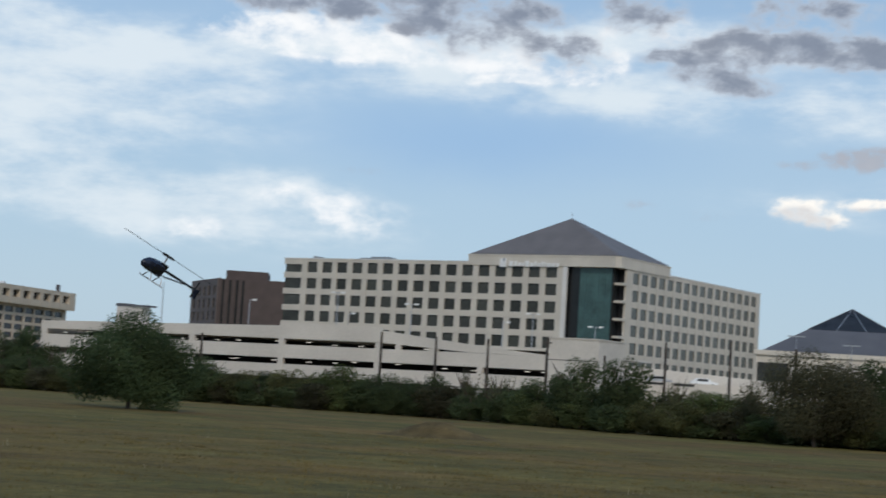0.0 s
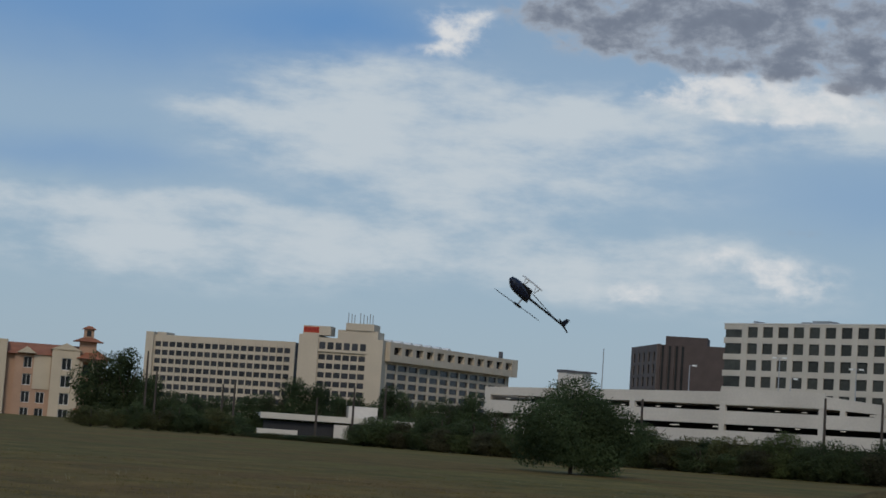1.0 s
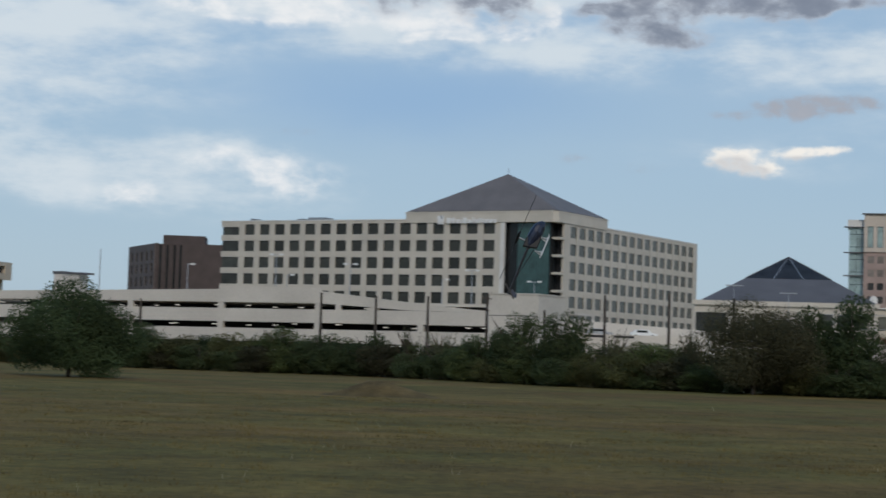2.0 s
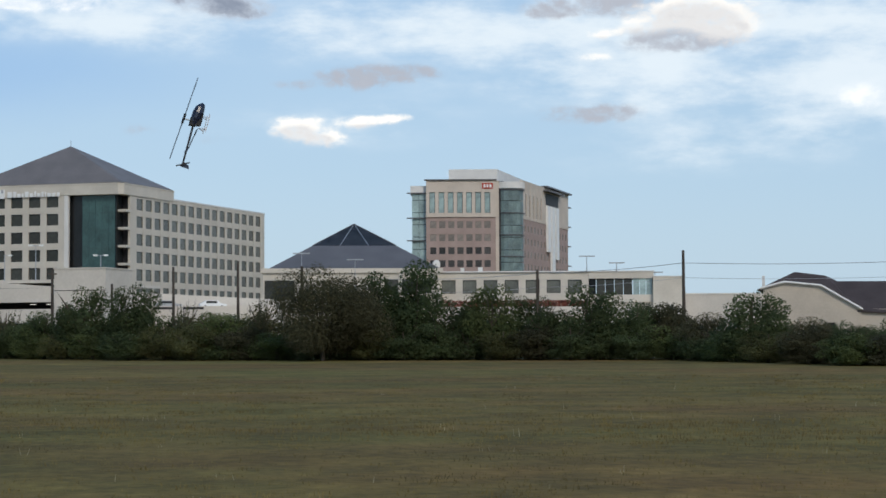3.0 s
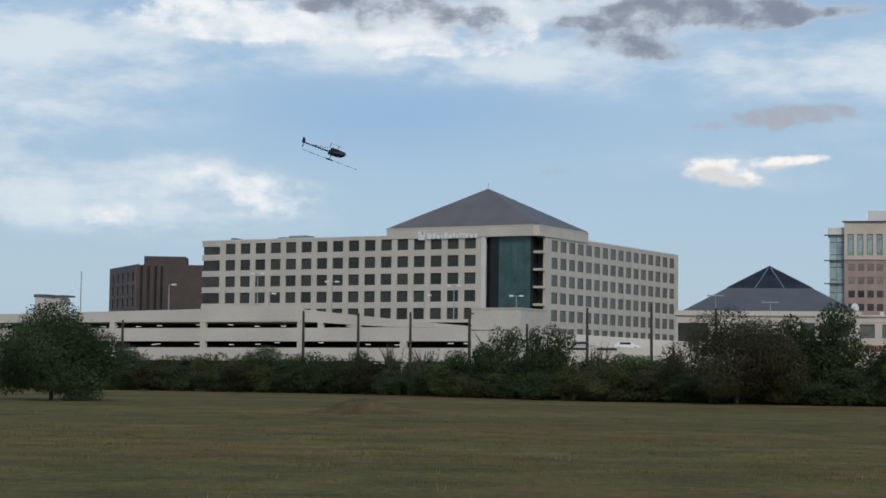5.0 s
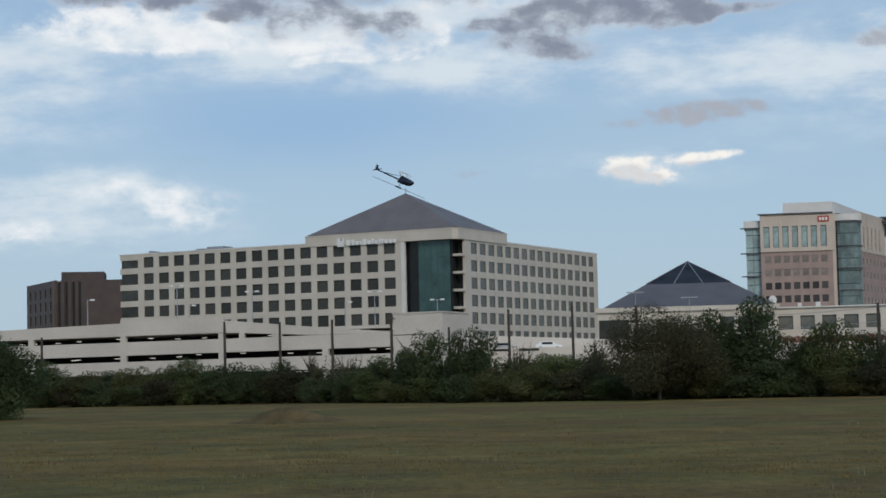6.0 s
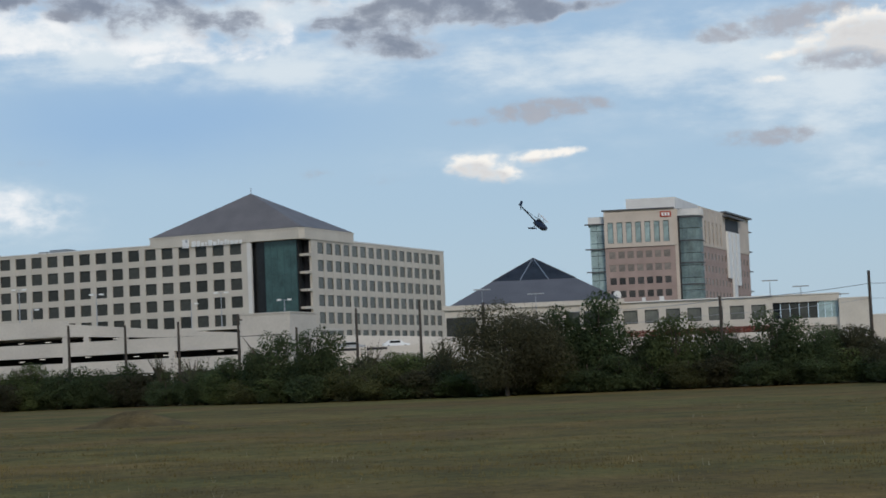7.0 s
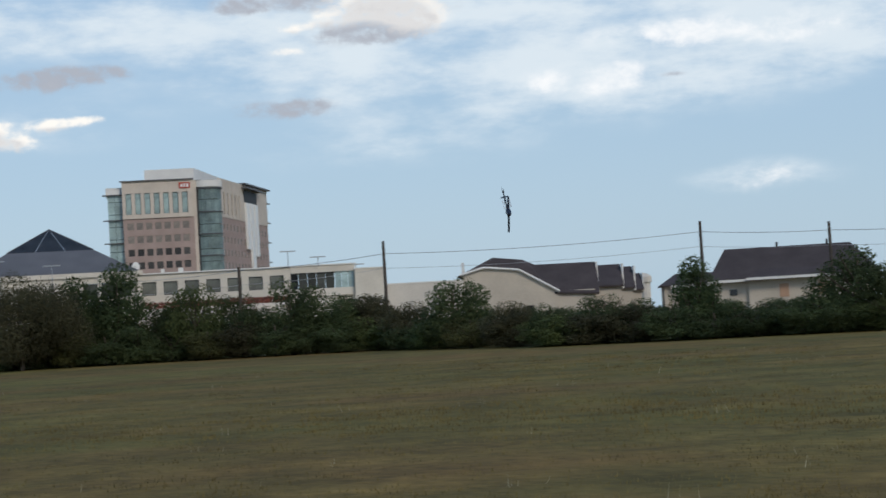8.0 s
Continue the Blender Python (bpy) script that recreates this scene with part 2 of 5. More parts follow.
# clouds by direction: azimuth, elevation, half width, half height, weight
CLEAR = [(-29, 12.2, 9, 2.2, 0.7), (-20.5, 12.2, 4, 1.2, 0.6), (-29, 7.6, 4.5, 0.7, 0.35), (-3, 7.8, 6.5, 1.4, 0.28)]
VEIL = [(-25, 5.2, 8, 1.5, 0.9), (-29, 6.2, 3.0, 0.5, 0.6), (-24.4, 6.5, 2.2, 0.4, 0.6), (-20, 8.8, 5.5, 1.9, 0.8), (-24, 9.4, 3, 0.6, 0.5), (-18, 6.1, 6, 1.2, 0.65), (-10, 5.0, 5, 1.1, 0.7), (-9, 6.0, 3, 0.6, 0.55),
        (-13.5, 5.0, 3.6, 0.7, 0.7), (-12, 9.6, 6, 1.2, 0.6), (-5, 10.4, 6, 0.9, 1.0), (-1, 9.4, 6, 0.7, 0.6), (2.5, 11.0, 6, 0.8, 0.9), (14, 9.6, 6, 1.2, 0.6), (27, 7.6, 6, 1.8, 0.9), (23.5, 6.6, 3, 0.9, 0.5), (30, 3.7, 2.2, 0.5, 0.7),
        (6, 9.2, 8, 1.0, 0.55), (17, 8.2, 4, 1.6, 0.5), (8, 6.4, 4, 0.8, 0.35)]
VEIL += [(-16, 9.4, 6, 1.6, 0.5), (-20, 10.6, 5, 1.0, 0.45), (24, 9.6, 8, 2.0, 0.4), (20, 7.0, 5, 1.2, 0.4), (14, 8.0, 5, 1.2, 0.4), (19, 5.4, 5, 0.8, 0.35), (-14, 7.6, 6, 1.2, 0.4), (33, 8.2, 4, 1.6, 0.8), (22, 9.4, 3, 0.8, 0.6), (-70, 9, 24, 7, 0.6), (70, 9, 24, 7, 0.6), (150, 14, 50, 12, 0.5), (-150, 14, 50, 12, 0.5)]
BRIGHT = [(-10.2, 10.74, 1.7, 0.49, 0.9), (-8.28, 10.51, 2.45, 0.57, 0.9), (-6.87, 10.19, 1.7, 0.34, 0.7), (-2.36, 10.22, 2.08, 0.49, 1.0), (-0.43, 9.9, 1.7, 0.38, 0.8),
          (-5.87, 10.82, 1.32, 0.42, 0.8), (0.73, 10.72, 0.85, 0.75, 0.8), (-2.5, 9.67, 1.13, 0.15, 0.9), (2.76, 11.31, 1.13, 0.49, 0.7), (-17.26, 12.25, 1.13, 0.64, 0.95),
          (-17.73, 11.54, 1.51, 0.26, 0.8), (-8.51, 10.74, 2.45, 0.42, 0.9), (-6.31, 10.65, 2.26, 0.38, 0.9), (-9.39, 11.18, 1.7, 0.26, 0.6),
          (-9.92, 10.63, 1.89, 0.45, 0.8), (-7.23, 10.15, 2.45, 0.49, 0.9), (-2.26, 9.64, 1.7, 0.19, 0.8), (-8.13, 5.59, 3.02, 0.53, 0.55), (-6.62, 4.98, 2.08, 0.42, 0.5),
          (-11.79, 4.6, 1.32, 0.42, 0.6), (24.96, 6.9, 2.45, 0.49, 0.75), (30.14, 8.2, 4.34, 0.49, 0.6), (29.85, 3.67, 1.32, 0.38, 0.5), (27.26, 8.18, 3.02, 0.49, 0.5)]
DARK = [(-7.31, 11.47, 1.08, 0.43, 0.9), (-5.55, 11.21, 1.08, 0.4, 0.9), (-3.8, 10.95, 1.53, 0.61, 1.1), (-2.44, 11.57, 1.98, 0.61, 1.1), (-0.65, 10.62, 1.35, 0.61, 1.1),
        (1.7, 11.77, 1.26, 0.72, 1.1), (2.46, 10.52, 0.81, 0.23, 0.8), (4.35, 10.39, 1.98, 0.76, 1.15), (5.16, 11.09, 1.62, 0.58, 0.9), (7.01, 11.08, 1.89, 0.68, 1.1),
        (8.36, 10.74, 1.08, 0.54, 1.0), (6.63, 12.13, 2.16, 0.47, 1.0), (4.54, 9.86, 1.26, 0.36, 0.8), (-9.74, 11.55, 1.98, 0.29, 0.8), (2.78, 10.53, 0.81, 0.2, 0.8),
        (8.38, 10.74, 1.62, 0.36, 0.9), (10.0, 10.84, 1.26, 0.2, 0.8), (11.52, 10.93, 1.08, 0.16, 0.7), (5.56, 10.98, 2.34, 0.32, 0.9), (-14.86, 12.94, 1.26, 0.47, 1.0),
        (-13.09, 12.63, 2.16, 0.9, 1.3), (-10.67, 12.61, 2.34, 1.12, 1.4), (-8.44, 12.52, 2.16, 1.12, 1.4), (-6.54, 11.78, 1.62, 0.47, 0.9),
        (-5.33, 11.15, 0.72, 0.36, 0.9), (-5.57, 12.64, 2.34, 1.08, 1.3), (-9.92, 14.51, 5.94, 1.44, 1.5)]
DARK += [(0, 17, 14, 2.6, 1.0), (40, 20, 14, 3, 0.7), (-40, 22, 12, 3, 0.7)]
GREY = [(8.46, 7.73, 1.22, 0.36, 1.0), (9.48, 7.86, 1.18, 0.34, 1.0), (10.24, 7.88, 0.89, 0.26, 0.8), (7.69, 7.81, 0.79, 0.2, 0.5), (6.57, 7.55, 0.71, 0.18, 0.45),
        (1.84, 6.12, 0.55, 0.18, 0.42), (4.04, 5.92, 0.79, 0.18, 0.25), (-6.68, 6.68, 0.79, 0.14, 0.25), (14.3, 9.63, 0.79, 0.2, 0.8), (15.44, 6.56, 1.51, 0.28, 0.95),
        (16.2, 6.68, 0.85, 0.26, 0.8), (14.3, 9.76, 0.91, 0.28, 0.9), (16.16, 9.91, 1.51, 0.42, 0.85), (17.82, 8.85, 1.51, 0.45, 0.95), (19.15, 8.8, 1.32, 0.42, 0.9),
        (17.34, 10.23, 1.7, 0.34, 0.8), (18.91, 9.52, 1.89, 0.38, 0.95), (27.44, 6.96, 0.41, 0.09, 0.5)]
CUMULUS = [(6.33, 6.23, 0.64, 0.38, 1.1), (6.96, 6.14, 0.75, 0.45, 1.1), (7.55, 5.91, 0.64, 0.3, 1.0), (8.42, 6.41, 0.68, 0.23, 1.0), (9.21, 6.46, 0.75, 0.17, 0.9),
           (9.89, 6.52, 0.42, 0.11, 0.6), (11.48, 4.84, 0.38, 0.17, 0.45), (18.17, 9.59, 1.42, 0.57, 1.0), (19.16, 9.63, 1.51, 0.72, 1.1), (17.16, 9.21, 0.75, 0.3, 0.8),
           (15.64, 8.3, 0.64, 0.15, 0.7), (19.73, 9.11, 0.94, 0.57, 0.9), (16.04, 9.02, 0.62, 0.19, 0.8)]
sky_world()
sun = new("sun", bpy.data.lights.new("sun", "SUN"))
sun.data.energy, sun.data.angle, sun.data.color = 1.5, radians(14), (1.0, 0.90, 0.76)
sun.matrix_world = look(Vector((0, 0, 60)) + toward(SUN_AZ, SUN_EL) * 50, (0, 0, 60))

# ---------------------------------------------------------------- mesh helpers


def finish(bm, name, material):
    me = bpy.data.meshes.new(name)
    bm.to_mesh(me)
    bm.free()
    for m in (material if isinstance(material, (list, tuple)) else [material]):
        me.materials.append(m)
    return me


def part(name, bm, material, parent=None, label=""):
    """One mesh object out of a bmesh, under a thing or a part."""
    ob = new(name, finish(bm, name, material) if isinstance(bm, bmesh.types.BMesh) else bm)
    if parent is not None:
        ob.parent = parent
    if label:
        ob["label"] = label
    return ob


def thing(name, m, label, category, group="", kind=""):
    ob = new(name)
    ob.matrix_world = m
    return tagged(ob, label, category, group, kind)


def box(bm, x0, x1, y0, y1, z0, z1):
    v = [bm.verts.new(c) for c in ((x0, y0, z0), (x1, y0, z0), (x1, y1, z0), (x0, y1, z0), (x0, y0, z1), (x1, y0, z1), (x1, y1, z1), (x0, y1, z1))]
    for f in ((0, 3, 2, 1), (4, 5, 6, 7), (0, 1, 5, 4), (1, 2, 6, 5), (2, 3, 7, 6), (3, 0, 4, 7)):
        bm.faces.new([v[i] for i in f])
    return bm


def boxes(*rows):
    bm = bmesh.new()
    for r in rows:
        box(bm, *r)
    return bm


def prism(pts, z0, z1):
    """Upright prism over a ground outline given counter-clockwise."""
    bm = bmesh.new()
    lo, hi = [bm.verts.new((x, y, z0)) for x, y in pts], [bm.verts.new((x, y, z1)) for x, y in pts]
    n = len(pts)
    bm.faces.new(lo[::-1])
    bm.faces.new(hi)
    for i in range(n):
        bm.faces.new((lo[i], lo[(i + 1) % n], hi[(i + 1) % n], hi[i]))
    return bm


def tube(bm, path, radii, sides=8):
    """A round bar along a path with a radius at each point, closed at both ends."""
    rings = []
    for i, q in enumerate(path):
        q = Vector(q)
        d = (Vector(path[min(i + 1, len(path) - 1)]) - Vector(path[max(i - 1, 0)])).normalized()
        a = d.orthogonal().normalized()
        b = d.cross(a)
        r = radii[i] if isinstance(radii, (list, tuple)) else radii
        rings.append([bm.verts.new(q + (a * math.cos(k * math.tau / sides) + b * math.sin(k * math.tau / sides)) * r) for k in range(sides)])
    for r0, r1 in zip(rings, rings[1:]):
        for k in range(sides):
            bm.faces.new((r0[k], r0[(k + 1) % sides], r1[(k + 1) % sides], r1[k]))
    bm.faces.new(rings[0][::-1])
    bm.faces.new(rings[-1])
    return bm


def frame_at(x, y, th, z=0.0):
    """A facade frame: local x runs along the direction th (degrees from +x), local y to its left, z up."""
    return pose(x, y, z, 0, 0, th)


def facade(owner, x0, x1, z0, z1, cols, rows, w, h, wall_mat, win_mat, depth=0.5, reveal=0.28, proud=0.05, face=0.0, flip=1, mullion=False, frame_mat=None):
    """A wall with real window holes. cols: left edges; rows: sills. It stands with its face at local y=face, thickness towards +y*flip."""
    bm = bmesh.new()
    ys = (face, face + depth * flip)
    ya, yb = min(ys), max(ys)
    zs = sorted(rows)
    pa, pb = (ya - proud, yb) if flip > 0 else (ya, yb + proud)
    xs = sorted(cols)
    prev = x0
    for x in xs:
        if x - prev > 0.02:
            box(bm, prev, x, pa, pb, z0, z1)
        last = z0
        for z in zs:
            if z - last > 0.02:
                box(bm, x, x + w, ya, yb, last, z)
            last = z + h
        if z1 - last > 0.02:
            box(bm, x, x + w, ya, yb, last, z1)
        prev = x + w
    if x1 - prev > 0.02:
        box(bm, prev, x1, pa, pb, z0, z1)
    wall = part("wall", bm, wall_mat, owner)
    pane_y = face + reveal * flip
    pane = finish(boxes((0.0, w, min(pane_y, pane_y + 0.06 * flip), max(pane_y, pane_y + 0.06 * flip), 0, h)), "pane", win_mat)
    fr = bmesh.new()
    fy = sorted((pane_y - 0.09 * flip, pane_y - 0.005 * flip))
    for r in ((0, 0.09, 0, h), (w - 0.09, w, 0, h), (0.09, w - 0.09, 0, 0.09), (0.09, w - 0.09, h - 0.09, h)):
        box(fr, r[0], r[1], fy[0], fy[1], r[2], r[3])
    if mullion:
        box(fr, w / 2 - 0.04, w / 2 + 0.04, fy[0], fy[1], 0.09, h - 0.09)
    frm = finish(fr, "window_frame", frame_mat or M["dark"])
    for z in zs:
        for x in xs:
            o = part("window", pane, None, owner)
            o.location = (x, 0, z)
            part("window_frame", frm, None, o)
    return wall


def at(az, dist):
    a = radians(az)
    return dist * math.sin(a), dist * math.cos(a)


# ---------------------------------------------------------------- ground
def ground_material():
    m = mat("mown_dry_grass", (0.150, 0.114, 0.040), 0.95, vary=0.2, scale=0.5, fine=5.0, bump=0.6, spec=0.1)
    nt = m.node_tree
    b = nt.nodes["Principled BSDF"]
    base = b.inputs["Base Color"].links[0].from_socket
    tc = nt.nodes.new("ShaderNodeTexCoord")

    def layer(src, scale, rot, detail, stops):
        mp = nt.nodes.new("ShaderNodeMapping")
        mp.inputs["Scale"].default_value = scale
        mp.inputs["Rotation"].default_value = (0, 0, radians(rot))
        nt.links.new(tc.outputs["Object"], mp.inputs[0])
        n = nt.nodes.new("ShaderNodeTexNoise")
        n.inputs["Scale"].default_value, n.inputs["Detail"].default_value, n.inputs["Roughness"].default_value = 1.0, detail, 0.6
        nt.links.new(mp.outputs[0], n.inputs["Vector"])
        r = nt.nodes.new("ShaderNodeValToRGB")
        r.color_ramp.elements[0].position, r.color_ramp.elements[0].color = stops[0]
        r.color_ramp.elements[1].position, r.color_ramp.elements[1].color = stops[-1]
        for q, c in stops[1:-1]:
            r.color_ramp.elements.new(q).color = c
        nt.links.new(n.outputs["Fac"], r.inputs[0])
        mx = nt.nodes.new("ShaderNodeMix")
        mx.data_type, mx.blend_type = "RGBA", "MULTIPLY"
        mx.inputs[0].default_value = 1.0
        nt.links.new(src, mx.inputs[6])
        nt.links.new(r.outputs[0], mx.inputs[7])
        return mx.outputs[2]
    # green and straw-brown patches, then the mower's lanes
    c = layer(base, (0.05, 0.07, 1), 8, 6, [(0.36, (0.78, 0.92, 0.82, 1)), (0.48, (0.98, 1.0, 0.95, 1)), (0.62, (1.10, 0.92, 0.95, 1))])
    c = layer(c, (0.010, 0.085, 1), 4, 5, [(0.34, (0.82, 0.83, 0.80, 1)), (0.52, (1.0, 1.0, 1.0, 1)), (0.68, (1.24, 1.2, 1.12, 1))])
    c = layer(c, (0.5, 0.4, 1), 20, 8, [(0.34, (0.76, 0.80, 0.78, 1)), (0.66, (1.22, 1.17, 1.1, 1))])
    c = layer(c, (4.0, 2.2, 1), 0, 4, [(0.3, (0.72, 0.74, 0.74, 1)), (0.7, (1.26, 1.24, 1.2, 1))])
    nt.links.new(c, b.inputs["Base Color"])
    return m


M["grass"] = ground_material()


def ground():
    bm = bmesh.new()
    rings = [0, 8, 14, 18, 22, 27, 33, 40, 50, 62, 78, 98, 125, 170, 260, 500, 1200, 4500]
    n = 96
    prev = None
    c = bm.verts.new((0, 0, 0))
    for r in rings[1:]:
        ring = [bm.verts.new((r * math.cos(k * math.tau / n), r * math.sin(k * math.tau / n), 0)) for k in range(n)]
        for k in range(n):
            if prev is None:
                bm.faces.new((c, ring[k], ring[(k + 1) % n]))
            else:
                bm.faces.new((prev[k], ring[k], ring[(k + 1) % n], prev[(k + 1) % n]))
        prev = ring
    for v in bm.verts:
        d = math.hypot(v.co.x, v.co.y)
        if d < 130:
            v.co.z = 0.05 * noise.noise(v.co * 0.06)
    tagged(part("ground", bm, M["grass"]), "wide mown field of dry olive grass", "ground", kind="structure")


ground()


def mound():
    bm = bmesh.new()
    n, r = 40, 14
    c = bm.verts.new((0, 0, 0.62))
    prev = None
    for i in range(1, r + 1):
        f = i / r
        ring = []
        for k in range(n):
            a = k * math.tau / n
            x, y = 3.3 * f * math.cos(a), 2.2 * f * math.sin(a)
            z = (0.36 * (math.cos(f * math.pi) * 0.5 + 0.5) + 0.26 * math.exp(-((x + 0.2) / 1.3) ** 2 - (y / 1.0) ** 2)) * (1 - f ** 4) + 0.10 * (1 - f) * noise.noise(Vector((x * 1.7, y * 1.7, 3)))
            ring.append(bm.verts.new((x, y, z - 0.06 * f)))
        for k in range(n):
            if prev is None:
                bm.faces.new((c, ring[k], ring[(k + 1) % n]))
            else:
                bm.faces.new((prev[k], ring[k], ring[(k + 1) % n], prev[(k + 1) % n]))
        prev = ring
    soil = mat("dry_brown_soil_and_grass", (0.125, 0.092, 0.042), 0.95, vary=0.3, scale=1.2, fine=9, bump=0.6, spec=0.1)
    ob = part("earth_mound", bm, soil)
    ob.matrix_world = pose(*at(-3.8, 79), 0)
    tagged(ob, "low brown earth mound with dry grass in field", "mound")


mound()

# ---------------------------------------------------------------- office block with the pyramid roof
OC = (10.2, 429.9)


def office():
    o = thing("office_building", frame_at(*OC, 152), "cream concrete office block with square windows and grey pyramid roof", "office building")
    # long wing: local x along the wing, its face at y=0, depth to -y
    cols = [15.85 + 4.56 * i for i in range(16)]
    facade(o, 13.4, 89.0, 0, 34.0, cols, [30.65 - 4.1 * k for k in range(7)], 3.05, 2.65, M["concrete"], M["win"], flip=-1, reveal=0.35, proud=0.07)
    # glazed end bay with bands
    band = finish(boxes((89.0, 94.5, -5.5, 0.0, 2.65, 4.1)), "end_band", M["concrete"])
    for k in range(7):
        part("end_band", band, None, o).location = (0, 0, 30.65 - 4.1 * k if k else 30.0)
    part("end_plinth", boxes((89.0, 94.5, -5.5, 0, 0, 6.0)), M["concrete"], o)
    for k in range(7):
        part("band_window", boxes((89.0, 94.2, -5.3, -0.25, 30.65 - 4.1 * k, 33.3 - 4.1 * k)), M["win"], o)
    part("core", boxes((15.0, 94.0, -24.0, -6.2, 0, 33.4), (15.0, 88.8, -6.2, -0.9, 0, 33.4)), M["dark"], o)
    part("back_wall", boxes((14.9, 94.4, -24.6, -24.0, 0, 34.0), (94.0, 94.45, -24, -5.6, 0, 34.0)), M["concrete"], o)
    part("parapet", boxes((15.0, 94.6, -0.62, 0.1, 34.0, 34.25), (94.1, 94.6, -24, -0.62, 34.0, 34.25)), M["paint"], o)
    for x, w_, h_ in ((66, 5.0, 1.0), (72, 2.2, 0.7), (20.5, 1.2, 0.9), (88.0, 0.5, 0.9)):
        part("roof_unit", boxes((x, x + w_, -8, -4, 33.3, 34.2 + h_)), M["steel"], o)
    return o


def office_wing():
    o = thing("office_wing", frame_at(*OC, 62), "cream concrete office wing with rows of square windows", "office building")
    cols = [7.5 + 4.70 * i for i in range(16)]
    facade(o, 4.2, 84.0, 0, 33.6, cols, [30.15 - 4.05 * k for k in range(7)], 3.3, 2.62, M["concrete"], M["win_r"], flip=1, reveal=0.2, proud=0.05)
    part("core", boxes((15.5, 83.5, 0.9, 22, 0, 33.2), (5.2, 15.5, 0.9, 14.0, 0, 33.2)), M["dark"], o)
    part("back_wall", boxes((83.5, 84.0, 0.52, 22.0, 0, 33.6), (25, 84.0, 22.0, 22.5, 0, 33.6)), M["concrete"], o)
    part("end_window_strip", boxes((84.0, 84.12, 1.2, 9.0, 8, 32.5)), M["win_dark"], o)
    part("parapet", boxes((27.5, 84.1, -0.1, 0.62, 33.6, 33.95), (83.4, 84.1, 0.62, 22.5, 33.6, 33.95)), M["paint"], o)
    return o


def crown():
    """Corner block: crown beam, pyramid roof, glazed atrium."""
    o = thing("pyramid_roofed_corner", frame_at(*OC, 62), "office corner with teal glass atrium under a grey pyramid roof", "office building")
    a, b = 27.0, 40.0     # along the short wing, along the long wing
    bm = prism([(0.8, -0.25), (a, -0.25), (a, b), (-0.25, b), (-0.25, 0.8)], 33.3, 35.6)
    part("crown_beam", bm, M["concrete"], o)
    part("cornice", prism([(0.8, -0.32), (a + 0.1, -0.32), (a + 0.1, b + 0.1), (-0.32, b + 0.1), (-0.32, 0.8)], 35.6, 35.9), M["concrete"], o)
    bm = bmesh.new()
    e = 0.4
    base = [bm.verts.new(c) for c in ((e, e - 0.6, 36.0), (a - e, e - 0.6, 36.0), (a - e, b - e, 36.0), (e - 0.6, b - e, 36.0), (e - 0.6, e, 36.0))]
    base2 = [bm.verts.new((v.co.x, v.co.y, 35.95)) for v in base]
    top = bm.verts.new((a / 2, b / 2, 46.0))
    for i in range(5):
        bm.faces.new((base[i], base[(i + 1) % 5], top))
        bm.faces.new((base2[i], base2[(i + 1) % 5], base[(i + 1) % 5], base[i]))
    bm.faces.new(base2[::-1])
    part("pyramid_roof", bm, M["slate"], o, "grey standing slate pyramid roof")
    bm = bmesh.new()
    tube(bm, [(a / 2, b / 2, 45.8), (a / 2, b / 2, 47.3)], 0.06, 6)
    part("finial", bm, M["steel"], o)
    # atrium glazing stands back from the corner in storey-high panels
    ys = [2.2, 3.85, 5.5, 7.15, 8.8, 10.4]
    for y0, y1 in zip(ys, ys[1:]):
        for k in range(6):
            p = part("glass_panel", boxes((1.2, 1.3, y0 + 0.02, y1 - 0.02, 9.3 + 4 * k, 13.28 + 4 * k)), M["teal"], o)
    for y in ys:
        part("mullion", boxes((1.17, 1.34, y - 0.03, y + 0.03, 9, 33.3)), M["tealbar"], o)
    part("return_glass", boxes((1.3, 4.5, 1.9, 2.05, 9, 33.3)), M["win_dark"], o)
    # dark panel: shade of the side reveal put into its colour
    part("side_reveal", boxes((1.35, 1.5, 10.4, 13.4, 5, 33.3)), M["win_dark"], o)
    for k in range(6):
        part("balcony_slab", boxes((2.0, 4.15, -0.1, 2.4, 9.2 + 4.05 * k, 9.75 + 4.05 * k)), M["concrete"], o)
    part("pier", boxes((-0.15, 0.55, 13.3, 14.3, 5, 33.3)), M["paint"], o)
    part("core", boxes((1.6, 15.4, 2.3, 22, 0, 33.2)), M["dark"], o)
    # sign on the crown, drawn as a plain mark and bars
    sg = part("sign_mark", boxes((-0.55, -0.35, 29.4, 31.1, 32.9, 34.9)), M["white"], o, "white square emblem on the parapet")
    part("emblem_notch", boxes((-0.6, -0.55, 29.7, 30.2, 34.2, 34.9)), M["steel"], sg)
    y = 28.6
    for i, (w, h) in enumerate(((1.1, 1.3), (0.8, 1.3), (0.8, 0.9), (0.5, 0.9), (1.0, 1.3), (0.9, 0.9), (0.4, 1.3), (0.8, 0.9), (0.5, 1.2), (0.35, 1.1), (0.9, 0.9), (0.9, 0.9), (0.7, 0.9))):
        part("letter_bar", boxes((-0.55, -0.35, y - w, y, 33.1, 33.1 + h)), M["white"], o, "plain white sign bar")
        y -= w + 0.3
    return o


office(), office_wing(), crown()

# ---------------------------------------------------------------- parking garage
GA, GB = (-92.0, 325.0), (7.5, 279.0)
G_TURN = math.degrees(math.atan2(GB[1] - GA[1], GB[0] - GA[0]))
G_LONG = math.hypot(GB[0] - GA[0], GB[1] - GA[1])


